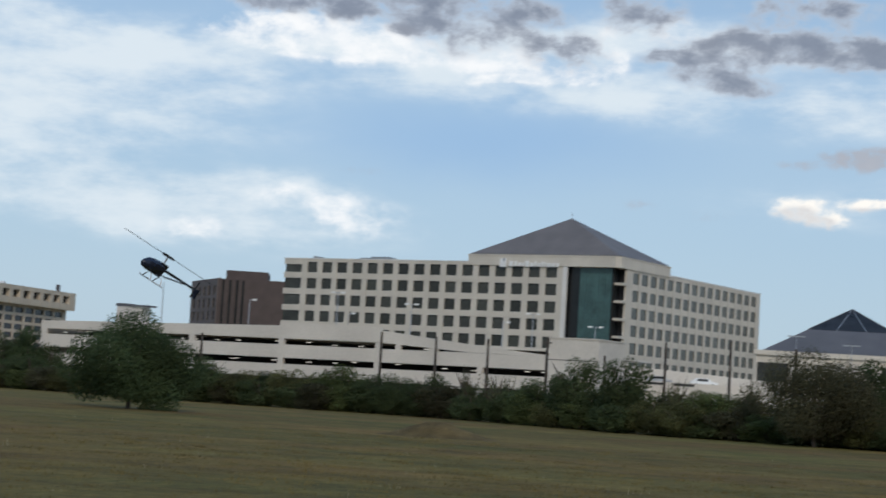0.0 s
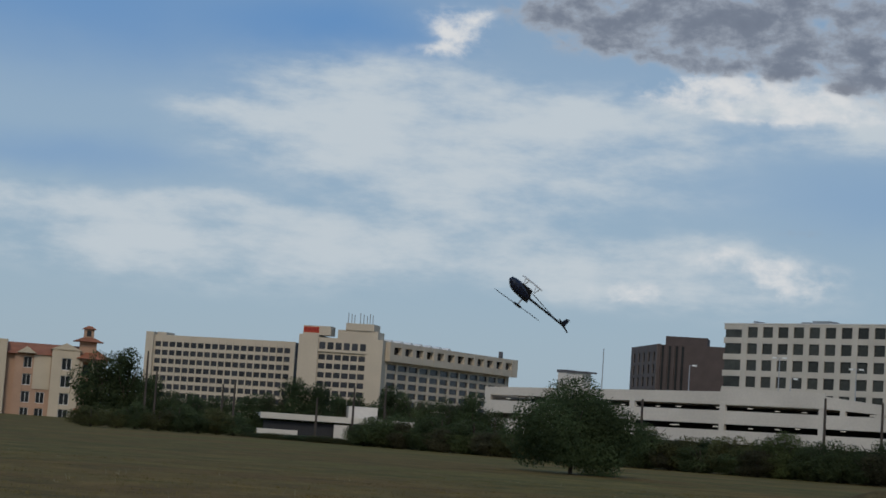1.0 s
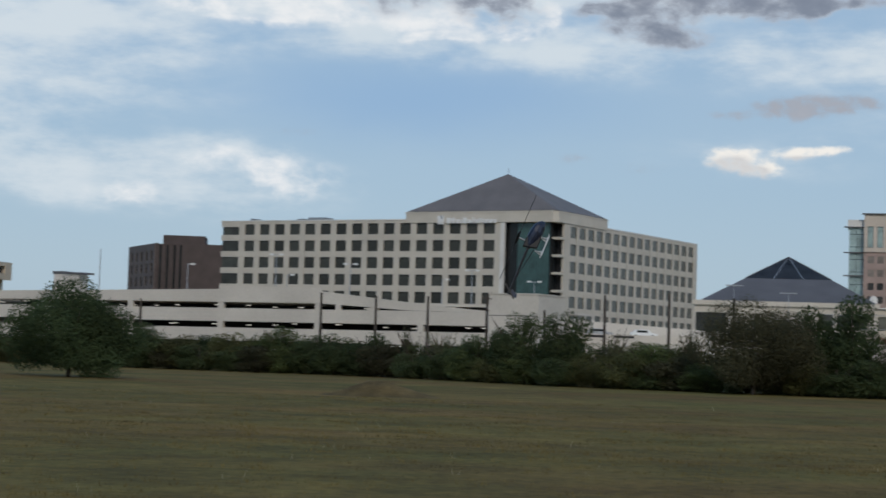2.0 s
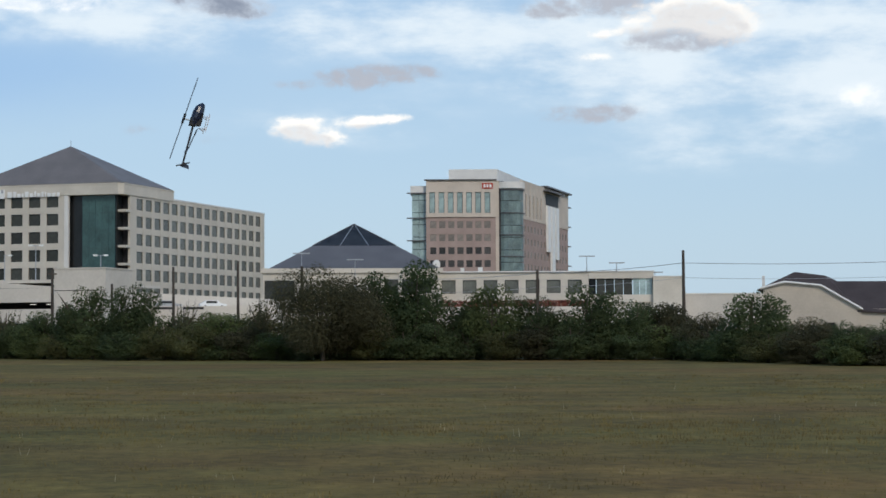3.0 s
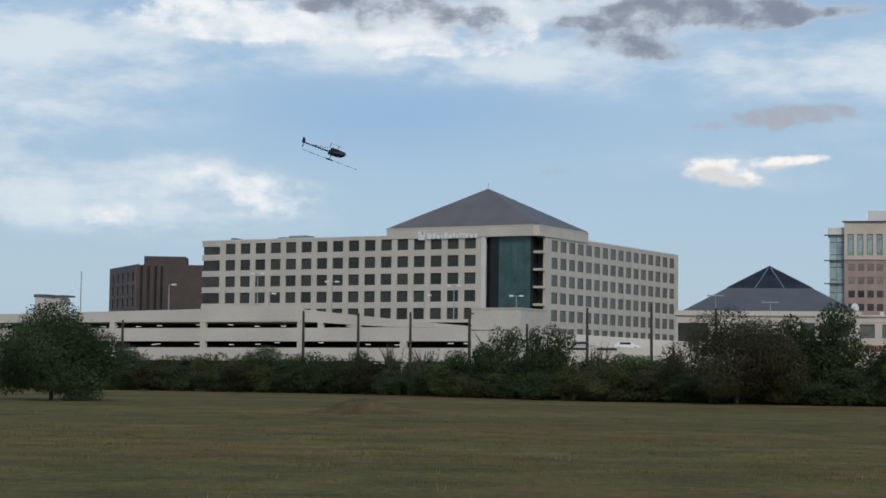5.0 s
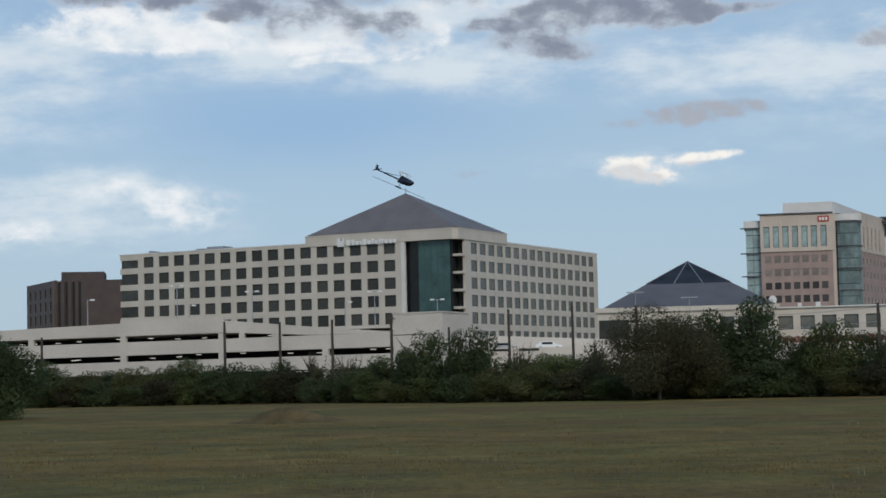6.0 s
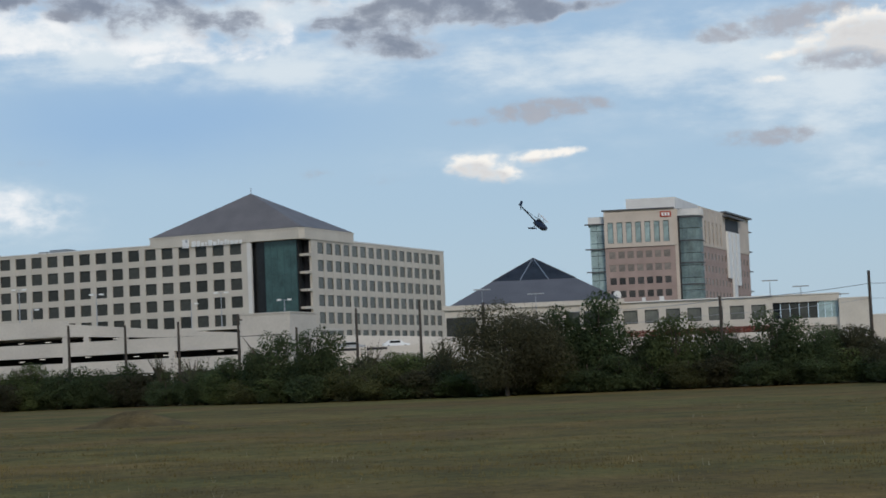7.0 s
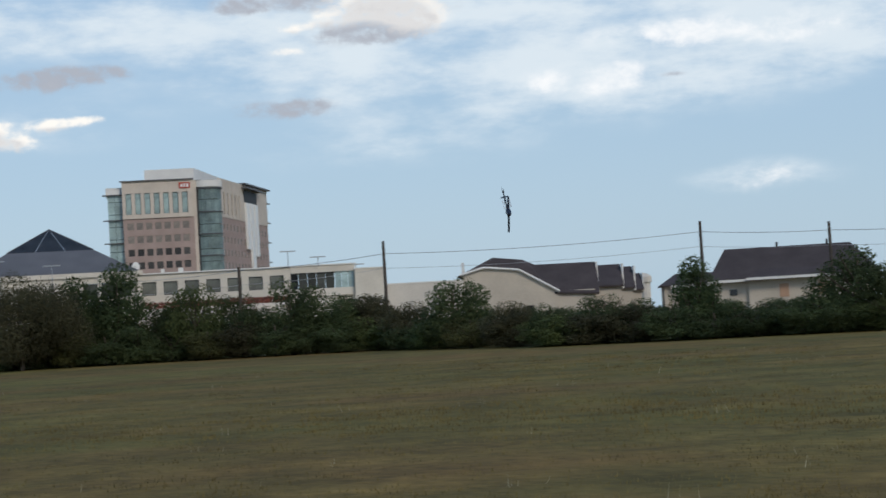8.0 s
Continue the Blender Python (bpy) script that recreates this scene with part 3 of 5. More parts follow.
def wedge(pts, y0, y1):
    """A wall with a sloping outline given in x and z."""
    bm = bmesh.new()
    v, w = [bm.verts.new((x, y0, z)) for x, z in pts], [bm.verts.new((x, y1, z)) for x, z in pts]
    bm.faces.new(v)
    bm.faces.new(w[::-1])
    for k in range(len(pts)):
        bm.faces.new((v[k], w[k], w[(k + 1) % len(pts)], v[(k + 1) % len(pts)]))
    bmesh.ops.recalc_face_normals(bm, faces=bm.faces)
    return bm


def garage():
    o = thing("parking_garage", frame_at(*GA, G_TURN), "four-level cream concrete parking garage with open dark decks", "parking garage")
    x_r, x_e = 68.6, 98.4     # where the ramp begins, and the stair tower
    part("spandrel", wedge(((0, 9.25), (x_r, 9.5), (x_r, 11.95), (49.5, 12.05), (49.5, 11.5), (0, 10.6)), 0, 0.35), M["concrete_b"], o)
    part("spandrel", wedge(((0, 6.1), (x_e, 6.5), (x_e, 8.5), (84.0, 8.6), (69.0, 8.5), (0, 8.3)), 0, 0.35), M["concrete_b"], o)
    part("spandrel", wedge(((0, 3.0), (x_e, 3.4), (x_e, 5.5), (0, 5.1)), 0, 0.35), M["concrete_b"], o)
    part("spandrel", boxes((0, x_e, 0, 0.35, 0, 2.1)), M["concrete_b"], o)
    for z in (9.0, 6.2, 3.1):
        part("deck", boxes((0.4, x_e, 0.4, 40, z + 0.35, z + 0.7)), M["concrete_b"], o)
    part("ramp_parapet", wedge(((x_r, 9.48), (x_r + 15.4, 8.65), (x_e, 8.5), (x_e, 8.75), (88.9, 9.45), (79.0, 10.4), (x_r, 11.4)), 0.05, 0.33), M["concrete_b"], o)
    me = finish(boxes((-0.5, 0.5, -0.06, 0.6, 0, 9.4)), "column", M["concrete_b"])
    for c in (0.5, 14.0, 32.1, 50.0, 68.2):
        part("column", me, None, o).location = (c, 0, 0)
    part("short_column", boxes((71.4, 72.3, -0.04, 0.6, 8.4, 9.3)), M["concrete_b"], o)
    part("short_column", boxes((77.3, 79.0, -0.04, 0.6, 8.4, 8.95)), M["concrete_b"], o)
    part("lower_column", boxes((86.0, 87.0, -0.06, 0.6, 0, 6.6)), M["concrete_b"], o)
    # near-black sheet 12 m in: the decks' shade put into its colour
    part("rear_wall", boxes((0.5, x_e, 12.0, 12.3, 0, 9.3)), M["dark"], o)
    part("end_wall", boxes((-0.4, 0.0, 0.0, 40, 0, 10.6)), M["concrete_b"], o)
    return o


def stair_tower():
    o = thing("garage_stair_tower", frame_at(*GA, G_TURN), "plain cream concrete stair tower at garage end", "stair tower")
    part("tower_wall", boxes((98.5, 106.6, -1.0, 9.0, 0, 11.3)), M["concrete_b"], o)
    part("coping", boxes((98.4, 106.7, -1.1, 9.1, 11.3, 11.5)), M["concrete_b"], o)
    part("joint_band", boxes((98.5, 106.6, -1.03, -1.0, 8.1, 8.2)), M["dark"], o)
    o = thing("garage_lift_house", frame_at(*GA, G_TURN), "small cream lift house with flat overhanging roof", "lift house")
    part("house_wall", boxes((9.6, 15.0, 8, 10.6, 9.0, 14.0)), M["concrete_b"], o)
    part("flat_roof", boxes((11.8, 16.2, 7.7, 10.8, 14.0, 14.3), (9.4, 11.8, 7.9, 10.7, 14.0, 14.5)), M["slate_b"], o)
    return o


garage(), stair_tower()

# ---------------------------------------------------------------- brown block
def brown_block():
    o = thing("brown_office_block", frame_at(-111.7, 589.5, 6), "dark brown brick office block with ribs and dark gaps between", "office building")
    part("wall", boxes((9.0, 44, 0, 30, 0, 34.6)), M["brownb"], o)
    part("ribbed_wall", boxes((0.4, 9.0, 0.9, 30, 0, 34.4)), M["brownb"], o)
    rib = finish(boxes((0, 0.9, -0.25, 0.9, 0, 34.6)), "rib", M["brownb"])
    for x in (0.0, 2.2, 4.4, 6.6, 8.4):
        part("rib", rib, None, o).location = (x, 0, 0)
    # dark strips between the ribs: shade of the gaps put into colour
    slot = finish(boxes((0, 0.7, 0.8, 0.895, 0, 3.85)), "slot_window", M["win_dark"])
    for x in (1.2, 3.4, 5.6, 7.5):
        for k in range(8):
            part("slot_window", slot, None, o).location = (x, 0, 3.0 + 3.9 * k)
    part("penthouse", boxes((2.0, 15.2, 4, 18, 34.6, 37.4)), M["brownb"], o)
    side = thing("brown_block_end", frame_at(-111.9, 589.7, 116), "lit grey-brown end of office block with rows of slim windows", "office building")
    cols = [2.2 + 6.1 * i for i in range(5)]
    facade(side, 0.3, 32, 0, 34.5, cols, [29.3 - 4.0 * k for k in range(8)], 2.6, 3.0, M["brown_lit"], M["win_dark"], flip=-1, reveal=0.3, proud=0.1)
    part("core", boxes((0.6, 31.5, -6, -0.6, 0, 34.0)), M["dark"], side)


brown_block()

# ---------------------------------------------------------------- hotel
def hotel():
    o = thing("hotel_wing", frame_at(-304, 620, 0), "long buff hotel wing with rows of dark windows", "hotel")
    cols = [3.4 + 2.78 * i for i in range(19)]
    facade(o, 3.0, 57.5, 0, 30.3, cols, [26.1 - 3.03 * k for k in range(8)], 2.3, 1.85, M["hotel"], M["win_hotel"], reveal=0.35, proud=0.1)
    part("end_pier", boxes((0, 3.0, -1.2, 16, 0, 31.2)), M["hotel"], o)
    part("roof_hut", boxes((3.0, 6.5, 2, 9, 30.3, 31.4)), M["hotel"], o)
    part("core", boxes((3.1, 57.4, 0.7, 16, 0, 30.1)), M["dark"], o)
    c = thing("hotel_tower_block", frame_at(-236.6, 598.5, 6), "buff hotel core with penthouse, loggia row and aerials", "hotel")
    part("pier", boxes((0, 6.8, -0.8, 18, 0, 32.2)), M["hotel"], c)
    part("sign_block", boxes((0.8, 10.5, 1, 7, 32.2, 35.3)), M["hotel"], c)
    sg = part("sign_panel", boxes((1.0, 6.4, 0.85, 0.98, 32.9, 34.9)), M["red"], c, "red hotel sign panel with plain letter bars")
    for x in (1.5, 2.35, 3.1, 3.9, 4.7, 5.5):
        part("letter_bar", boxes((x, x + 0.5, 0.78, 0.845, 33.5, 34.4)), M["redl"], sg)
    facade(c, 6.8, 23.6, 0, 31.4, [7.0 + 2.8 * i for i in range(6)], [23.9 - 3.03 * k for k in range(7)], 2.35, 1.85, M["hotel"], M["win_hotel"], reveal=0.35, proud=0.1)
    part("loggia_band", boxes((6.8, 23.6, -0.7, -0.1, 26.6, 27.4)), M["hotel"], c)
    lg = finish(boxes((0, 2.1, -0.03, 0.12, 0, 2.4)), "loggia_opening", M["win_hotel"])
    for i in range(6):
        part("loggia_opening", lg, None, c).location = (7.1 + 2.85 * i, -0.05, 27.5)
    part("corner_pier", boxes((23.6, 29.4, -1.0, 8, 0, 31.6)), M["hotel"], c)
    part("core", boxes((6.9, 29, 0.7, 18, 0, 31)), M["dark"], c)
    part("penthouse_step", boxes((12.0, 26.0, 5, 15, 31.4, 34.6)), M["hotel"], c)
    part("penthouse", boxes((14.8, 24.6, 4.5, 14, 34.6, 37.0)), M["hotel"], c)
    for i, x in enumerate((15.4, 16.6, 17.6, 19.6, 20.8, 22.0, 23.0, 24.0)):
        bm = bmesh.new()
        tube(bm, [(x, 4.8, 36.8), (x, 4.8, 40.6 - 0.4 * (i % 3))], 0.16, 6)
        part("aerial", bm, M["steel"], c)
    w = thing("hotel_rear_wing", frame_at(-208.0, 606.5, 77), "buff hotel wing with overhanging loggia storey", "hotel")
    cols = [1.2 + 7.2 * i for i in range(12)]
    facade(w, 0.2, 89, 0, 24.8, cols, [21.9 - 3.03 * k for k in range(6)], 6.0, 1.95, M["hotel"], M["win_hotel"], reveal=0.4, proud=0.12)
    facade(w, -1.0, 91.5, 24.8, 31.3, [1.6 + 7.3 * i for i in range(12)], [27.2], 4.8, 2.6, M["hotel"], M["win_hotel"], face=-2.2, depth=2.6, reveal=1.6, proud=0.1)
    part("core", boxes((0.5, 88, 0.7, 16, 0, 30.8)), M["dark"], w)
    tri = bmesh.new()
    v0 = [tri.verts.new(q) for q in ((0, 0, 0), (5.4, 0, 0), (2.7, 0, 1.5))]
    v1 = [tri.verts.new((q.co.x, 3.0, q.co.z)) for q in v0]
    tri.faces.new(v0)
    tri.faces.new(v1[::-1])
    for i in range(3):
        tri.faces.new((v0[i], v1[i], v1[(i + 1) % 3], v0[(i + 1) % 3]))
    tm = finish(tri, "skylight", M["paint"])
    for i in range(7):
        part("skylight", tm, None, w).location = (4 + 6.6 * i, 2, 31.0)
    part("vent_stack", boxes((84, 85.2, 1, 2.2, 31.0, 34.0)), M["slate_b"], w)


hotel()

# ---------------------------------------------------------------- pavilion with the low pyramid roof
def pavilion():
    o = thing("pyramid_pavilion", frame_at(58.6, 399.0, -8), "low cream pavilion with grey pyramid roof and skylight", "pavilion")
    part("wall", boxes((-19.5, 18.5, 0.6, 33, 0, 14.6)), M["concrete"], o)
    part("eave_band", boxes((-19.9, 18.9, 0.1, 33.4, 14.6, 15.6)), M["concrete"], o)
    bm = bmesh.new()
    lo = ((-18.2, 0.3), (18.2, 0.3), (18.2, 33.2), (-18.2, 33.2))
    t = 0.5
    cx, cy = 0.0, 16.8
    hi = [(x + (cx - x) * t, y + (cy - y) * t) for x, y in lo]
    a = [bm.verts.new((x, y, 15.62)) for x, y in lo]
    b = [bm.verts.new((x, y, 15.62 + 10.4 * t)) for x, y in hi]
    for i in range(4):
        bm.faces.new((a[i], a[(i + 1) % 4], b[(i + 1) % 4], b[i]))
    bm.faces.new(a[::-1])
    bm.faces.new(b)
    part("metal_roof", bm, M["slate_b"], o)
    apex = Vector((cx, cy, 26.0))
    for i in range(4):
        p0, p1 = Vector((*hi[i], 15.64 + 10.4 * t)), Vector((*hi[(i + 1) % 4], 15.64 + 10.4 * t))
        g = bmesh.new()
        g.faces.new([g.verts.new(q) for q in (p0, p1, apex)])
        bmesh.ops.solidify(g, geom=g.faces[:], thickness=0.06)
        sk = part("skylight", g, M["skyl"], o, "dark glazed tip of the roof")
        for f in (0.0, 0.33, 0.67):
            rb = bmesh.new()
            tube(rb, [p0.lerp(p1, f) + Vector((0, 0, 0.05)), (p0.lerp(p1, f)).lerp(apex, 1.0 if f == 0 else 0.93) + Vector((0, 0, 0.05))], 0.09, 5)
            part("rib", rb, M["steel"] if f else M["slate_b"], sk)
    part("window", boxes((-19.2, -12.8, 0.5, 0.58, 9.0, 13.0)), M["win"], o)
    for x in (6.4, 9.9, 13.4):
        part("window", boxes((x, x + 2.9, 0.5, 0.58, 10.2, 13.2)), M["win"], o)
    for x in (-12.2, 5.4, 9.45, 12.95, 16.6):
        part("pilaster", boxes((x, x + 0.7, 0.2, 0.6, 0, 14.6)), M["concrete"], o)
    dish = bmesh.new()
    bmesh.ops.create_uvsphere(dish, u_segments=10, v_segments=6, radius=0.9)
    ob = part("roof_dish", dish, M["paint"], o)
    ob.location, ob.scale = (17.6, 2.0, 16.4), (1, 0.35, 1.15)


# ---------------------------------------------------------------- podium with terrace
def podium():
    o = thing("podium_building", frame_at(76.9, 402.0, -13.5), "low cream podium with wide windows and corner glazing", "office building")
    cols = [1.2 + 4.55 * i for i in range(7)]
    facade(o, 0, 33.0, 0, 14.7, cols, [10.2], 3.0, 2.9, M["concrete"], M["win_r"], reveal=0.4, proud=0.1)
    part("core", boxes((0.4, 33, 0.7, 22, 0, 14.4)), M["dark"], o)
    # near-black panel at the back; its colour holds the recess's shade
    part("recess", boxes((33.0, 34.6, 1.4, 1.6, 9.6, 13.3)), M["win_dark"], o)
    part("corner_wall", boxes((33.0, 46.8, 0.4, 14, 0, 8.2)), M["concrete"], o)
    part("corner_slab", boxes((33.0, 47.0, -0.3, 14, 8.2, 9.8), (33.0, 47.0, -0.3, 14, 13.3, 14.75)), M["concrete"], o)
    for i in range(4):
        part("glass_panel", boxes((34.7 + 1.95 * i, 36.55 + 1.95 * i, 0.2, 0.3, 9.8, 13.3)), M["win"], o)
    for i in range(3):
        part("glass_panel", boxes((42.6 + 1.4 * i, 43.9 + 1.4 * i, 0.0, 0.1, 9.8, 13.3)), M["aqua"], o)
    part("roof_edge", boxes((-0.2, 47.2, -0.5, 22, 14.75, 15.0)), M["paint"], o)
    part("end_block", boxes((46.8, 53.2, -1.5, 12, 0, 13.6)), M["concrete"], o)
    part("coping", boxes((46.7, 53.3, -1.6, 12.1, 13.6, 13.8)), M["paint"], o)
    part("small_vents", boxes((9.0, 10.0, 3, 4, 14.9, 16.0)), M["paint"], o)
    part("small_vent", boxes((5.2, 6.0, 3, 4, 14.9, 15.9)), M["paint"], o)
    t = thing("terrace_wall", frame_at(37.0, 402.0, -6.5), "plain cream terrace wall below the podium", "wall")
    part("wall_face", boxes((0, 92, -6, -5.5, 0, 7.2)), M["concrete_b"], t)
    part("deck", boxes((0, 92, -5.5, 12, 6.4, 6.9)), M["concrete_b"], t)
    g = thing("low_flat_building", frame_at(128, 388, -16), "low cream building beyond the podium", "building")
    part("wall", boxes((0.5, 26, 2, 14, 0, 9.8)), M["concrete_b"], g)
    part("coping", boxes((0.4, 26.1, 1.9, 14.1, 9.8, 10.05)), M["paint"], g)


# ---------------------------------------------------------------- brick tower
def tower():
    o = thing("brick_office_tower", frame_at(106.0, 570.0, -11.3), "rose brick office tower with limestone top and glass corners", "office tower")
    # brick field, then limestone crown with tall windows
    w = 21.4
    cols = [1.2 + 2.78 * i for i in range(7)]
    facade(o, 0, w, 0, 29.2, cols, [25.9 - 4.0 * k for k in range(7)], 1.9, 2.1, M["brick"], M["win_tower"], reveal=0.3, proud=0.04, mullion=True)
    facade(o, 0, w, 29.2, 37.6, cols, [33.9, 29.9], 1.9, 2.1, M["brick"], M["win_up"], reveal=0.2, proud=0.04, frame_mat=M["win_up"])
    facade(o, 0, w, 37.6, 48.6, [1.0 + 2.83 * i for i in range(7)], [38.6], 1.75, 6.4, M["limestone"], M["aqua"], face=-0.12, reveal=0.4, proud=0.15)
    part("string_course", boxes((-0.1, w, -0.4, 0.1, 37.3, 37.7)), M["limestone"], o)
    part("return_wall", boxes((w, w + 1.0, 0.3, 1.95, 0, 48.4)), M["limestone"], o)
    part("cornice", boxes((-0.6, w + 0.3, -0.7, 1, 48.6, 48.95)), M["slate_b"], o)
    part("core", boxes((0.2, 24, 0.8, 30, 0, 48.4)), M["dark"], o)
    sg = part("sign_panel", boxes((17.2, 20.6, -0.36, -0.28, 46.0, 47.8)), M["red"], o, "red sign panel with plain pale bars")
    for x in (17.7, 18.6, 19.5):
        part("letter_bar", boxes((x, x + 0.6, -0.42, -0.365, 46.4, 47.4)), M["white"], sg)
    # stepped glass corner at the west end
    for k in range(12):
        for x in (-4.4, -2.2):
            part("glass_panel", boxes((x, x + 2.1, 2.0, 2.1, 1.0 + 3.8 * k, 4.6 + 3.8 * k)), M["aqua"], o)
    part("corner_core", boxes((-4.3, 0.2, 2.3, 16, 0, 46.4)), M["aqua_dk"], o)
    part("corner_cap", boxes((-4.9, 0.0, 1.6, 16, 44.9, 47.1)), M["paint"], o)
    for k, z in enumerate((44.7, 37.0, 30.0, 23.4)):
        part("sun_fin", boxes((-6.0, 0.0, 1.2, 2.6, z, z + 0.3)), M["slate_b"], o)
    # rounded glass bay
    n = 9
    for k in range(12):
        for i in range(n):
            a0, a1 = math.pi * (0.80 - 0.85 * i / n), math.pi * (0.80 - 0.85 * (i + 1) / n)
            c = (25.5, 4.6)
            p0 = (c[0] + 4.6 * math.cos(a0), c[1] - 4.6 * math.sin(a0))
            p1 = (c[0] + 4.6 * math.cos(a1), c[1] - 4.6 * math.sin(a1))
            g = bmesh.new()
            v = [g.verts.new(q) for q in ((*p0, 0.6 + 3.8 * k), (*p1, 0.6 + 3.8 * k), (*p1, 4.25 + 3.8 * k), (*p0, 4.25 + 3.8 * k))]
            g.faces.new(v)
            bmesh.ops.solidify(g, geom=g.faces[:], thickness=0.08)
            part("glass_panel", g, M["aqua"], o)
    bay = [(c[0] + 5.0 * math.cos(math.pi * (0.80 - 0.85 * i / 14)), c[1] - 5.0 * math.sin(math.pi * (0.80 - 0.85 * i / 14))) for i in range(15)]
    ring = bay + [(26, 9), (22, 9)]
    part("bay_cap", prism(ring, 46.2, 48.2), M["paint"], o)
    for z in (45.6, 38.4, 31.6, 25.0, 18.4):
        part("sun_fin", prism(ring, z, z + 0.3), M["slate_b"], o)
    # penthouse
    part("penthouse", prism([(7.0, 3.2), (22.0, 2.8), (33.5, 54), (20, 58), (7, 40)], 48.4, 52.3), M["paint"], o)
    e = thing("tower_side", frame_at(135.9, 568.4, 63.5), "rose brick tower flank with pale vertical glass fin", "office tower")
    n = 70.0
    facade(e, 0, n, 0, 37.0, [2.6 + 4.8 * i for i in range(14)], [33.2 - 4.0 * k for k in range(9)], 2.4, 1.9, M["brick"], M["win_up"], reveal=0.15, proud=0.04, frame_mat=M["win_up"])
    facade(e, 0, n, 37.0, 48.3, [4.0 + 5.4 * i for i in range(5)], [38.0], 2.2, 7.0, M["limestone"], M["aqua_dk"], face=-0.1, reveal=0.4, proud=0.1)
    part("core", boxes((0.3, n - 0.5, 0.7, 20, 0, 48.0)), M["dark"], e)
    part("parapet", boxes((0, n + 0.3, -0.2, 0.6, 48.3, 49.0)), M["limestone"], e)
    part("cornice", boxes((31.0, n + 0.8, -1.4, 0.8, 49.0, 49.5)), M["slate_b"], e)
    part("canopy_fin", boxes((30.0, 55.0, -2.2, -0.2, 47.6, 48.1)), M["slate_b"], e)
    part("louvre", boxes((33.5, 53.0, -0.28, -0.15, 43.4, 47.4)), M["dark"], e)
    for x, z in ((34.2, 28.0), (40.6, 16.0), (47.0, 26.0)):
        part("pale_fin", boxes((x, x + 4.6, -0.9, -0.16, z, 43.2)), M["white"], e)
    part("pale_fin", boxes((41.0, 46.6, -0.75, -0.12, 2.0, 16.0)), M["white"], e)
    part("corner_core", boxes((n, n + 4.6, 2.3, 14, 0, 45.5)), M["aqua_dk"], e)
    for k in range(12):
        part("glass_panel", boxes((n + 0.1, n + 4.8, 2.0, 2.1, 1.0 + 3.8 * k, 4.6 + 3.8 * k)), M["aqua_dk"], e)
    part("corner_cap", boxes((n - 0.2, n + 5.2, 1.6, 14, 45.5, 47.2)), M["paint"], e)
    for z in (45.0, 38.2, 31.4, 24.6, 17.8):
        part("sun_fin", boxes((n - 0.4, n + 8.0, 0.4, 2.6, z, z + 0.3)), M["slate_b"], e)


pavilion(), podium(), tower()


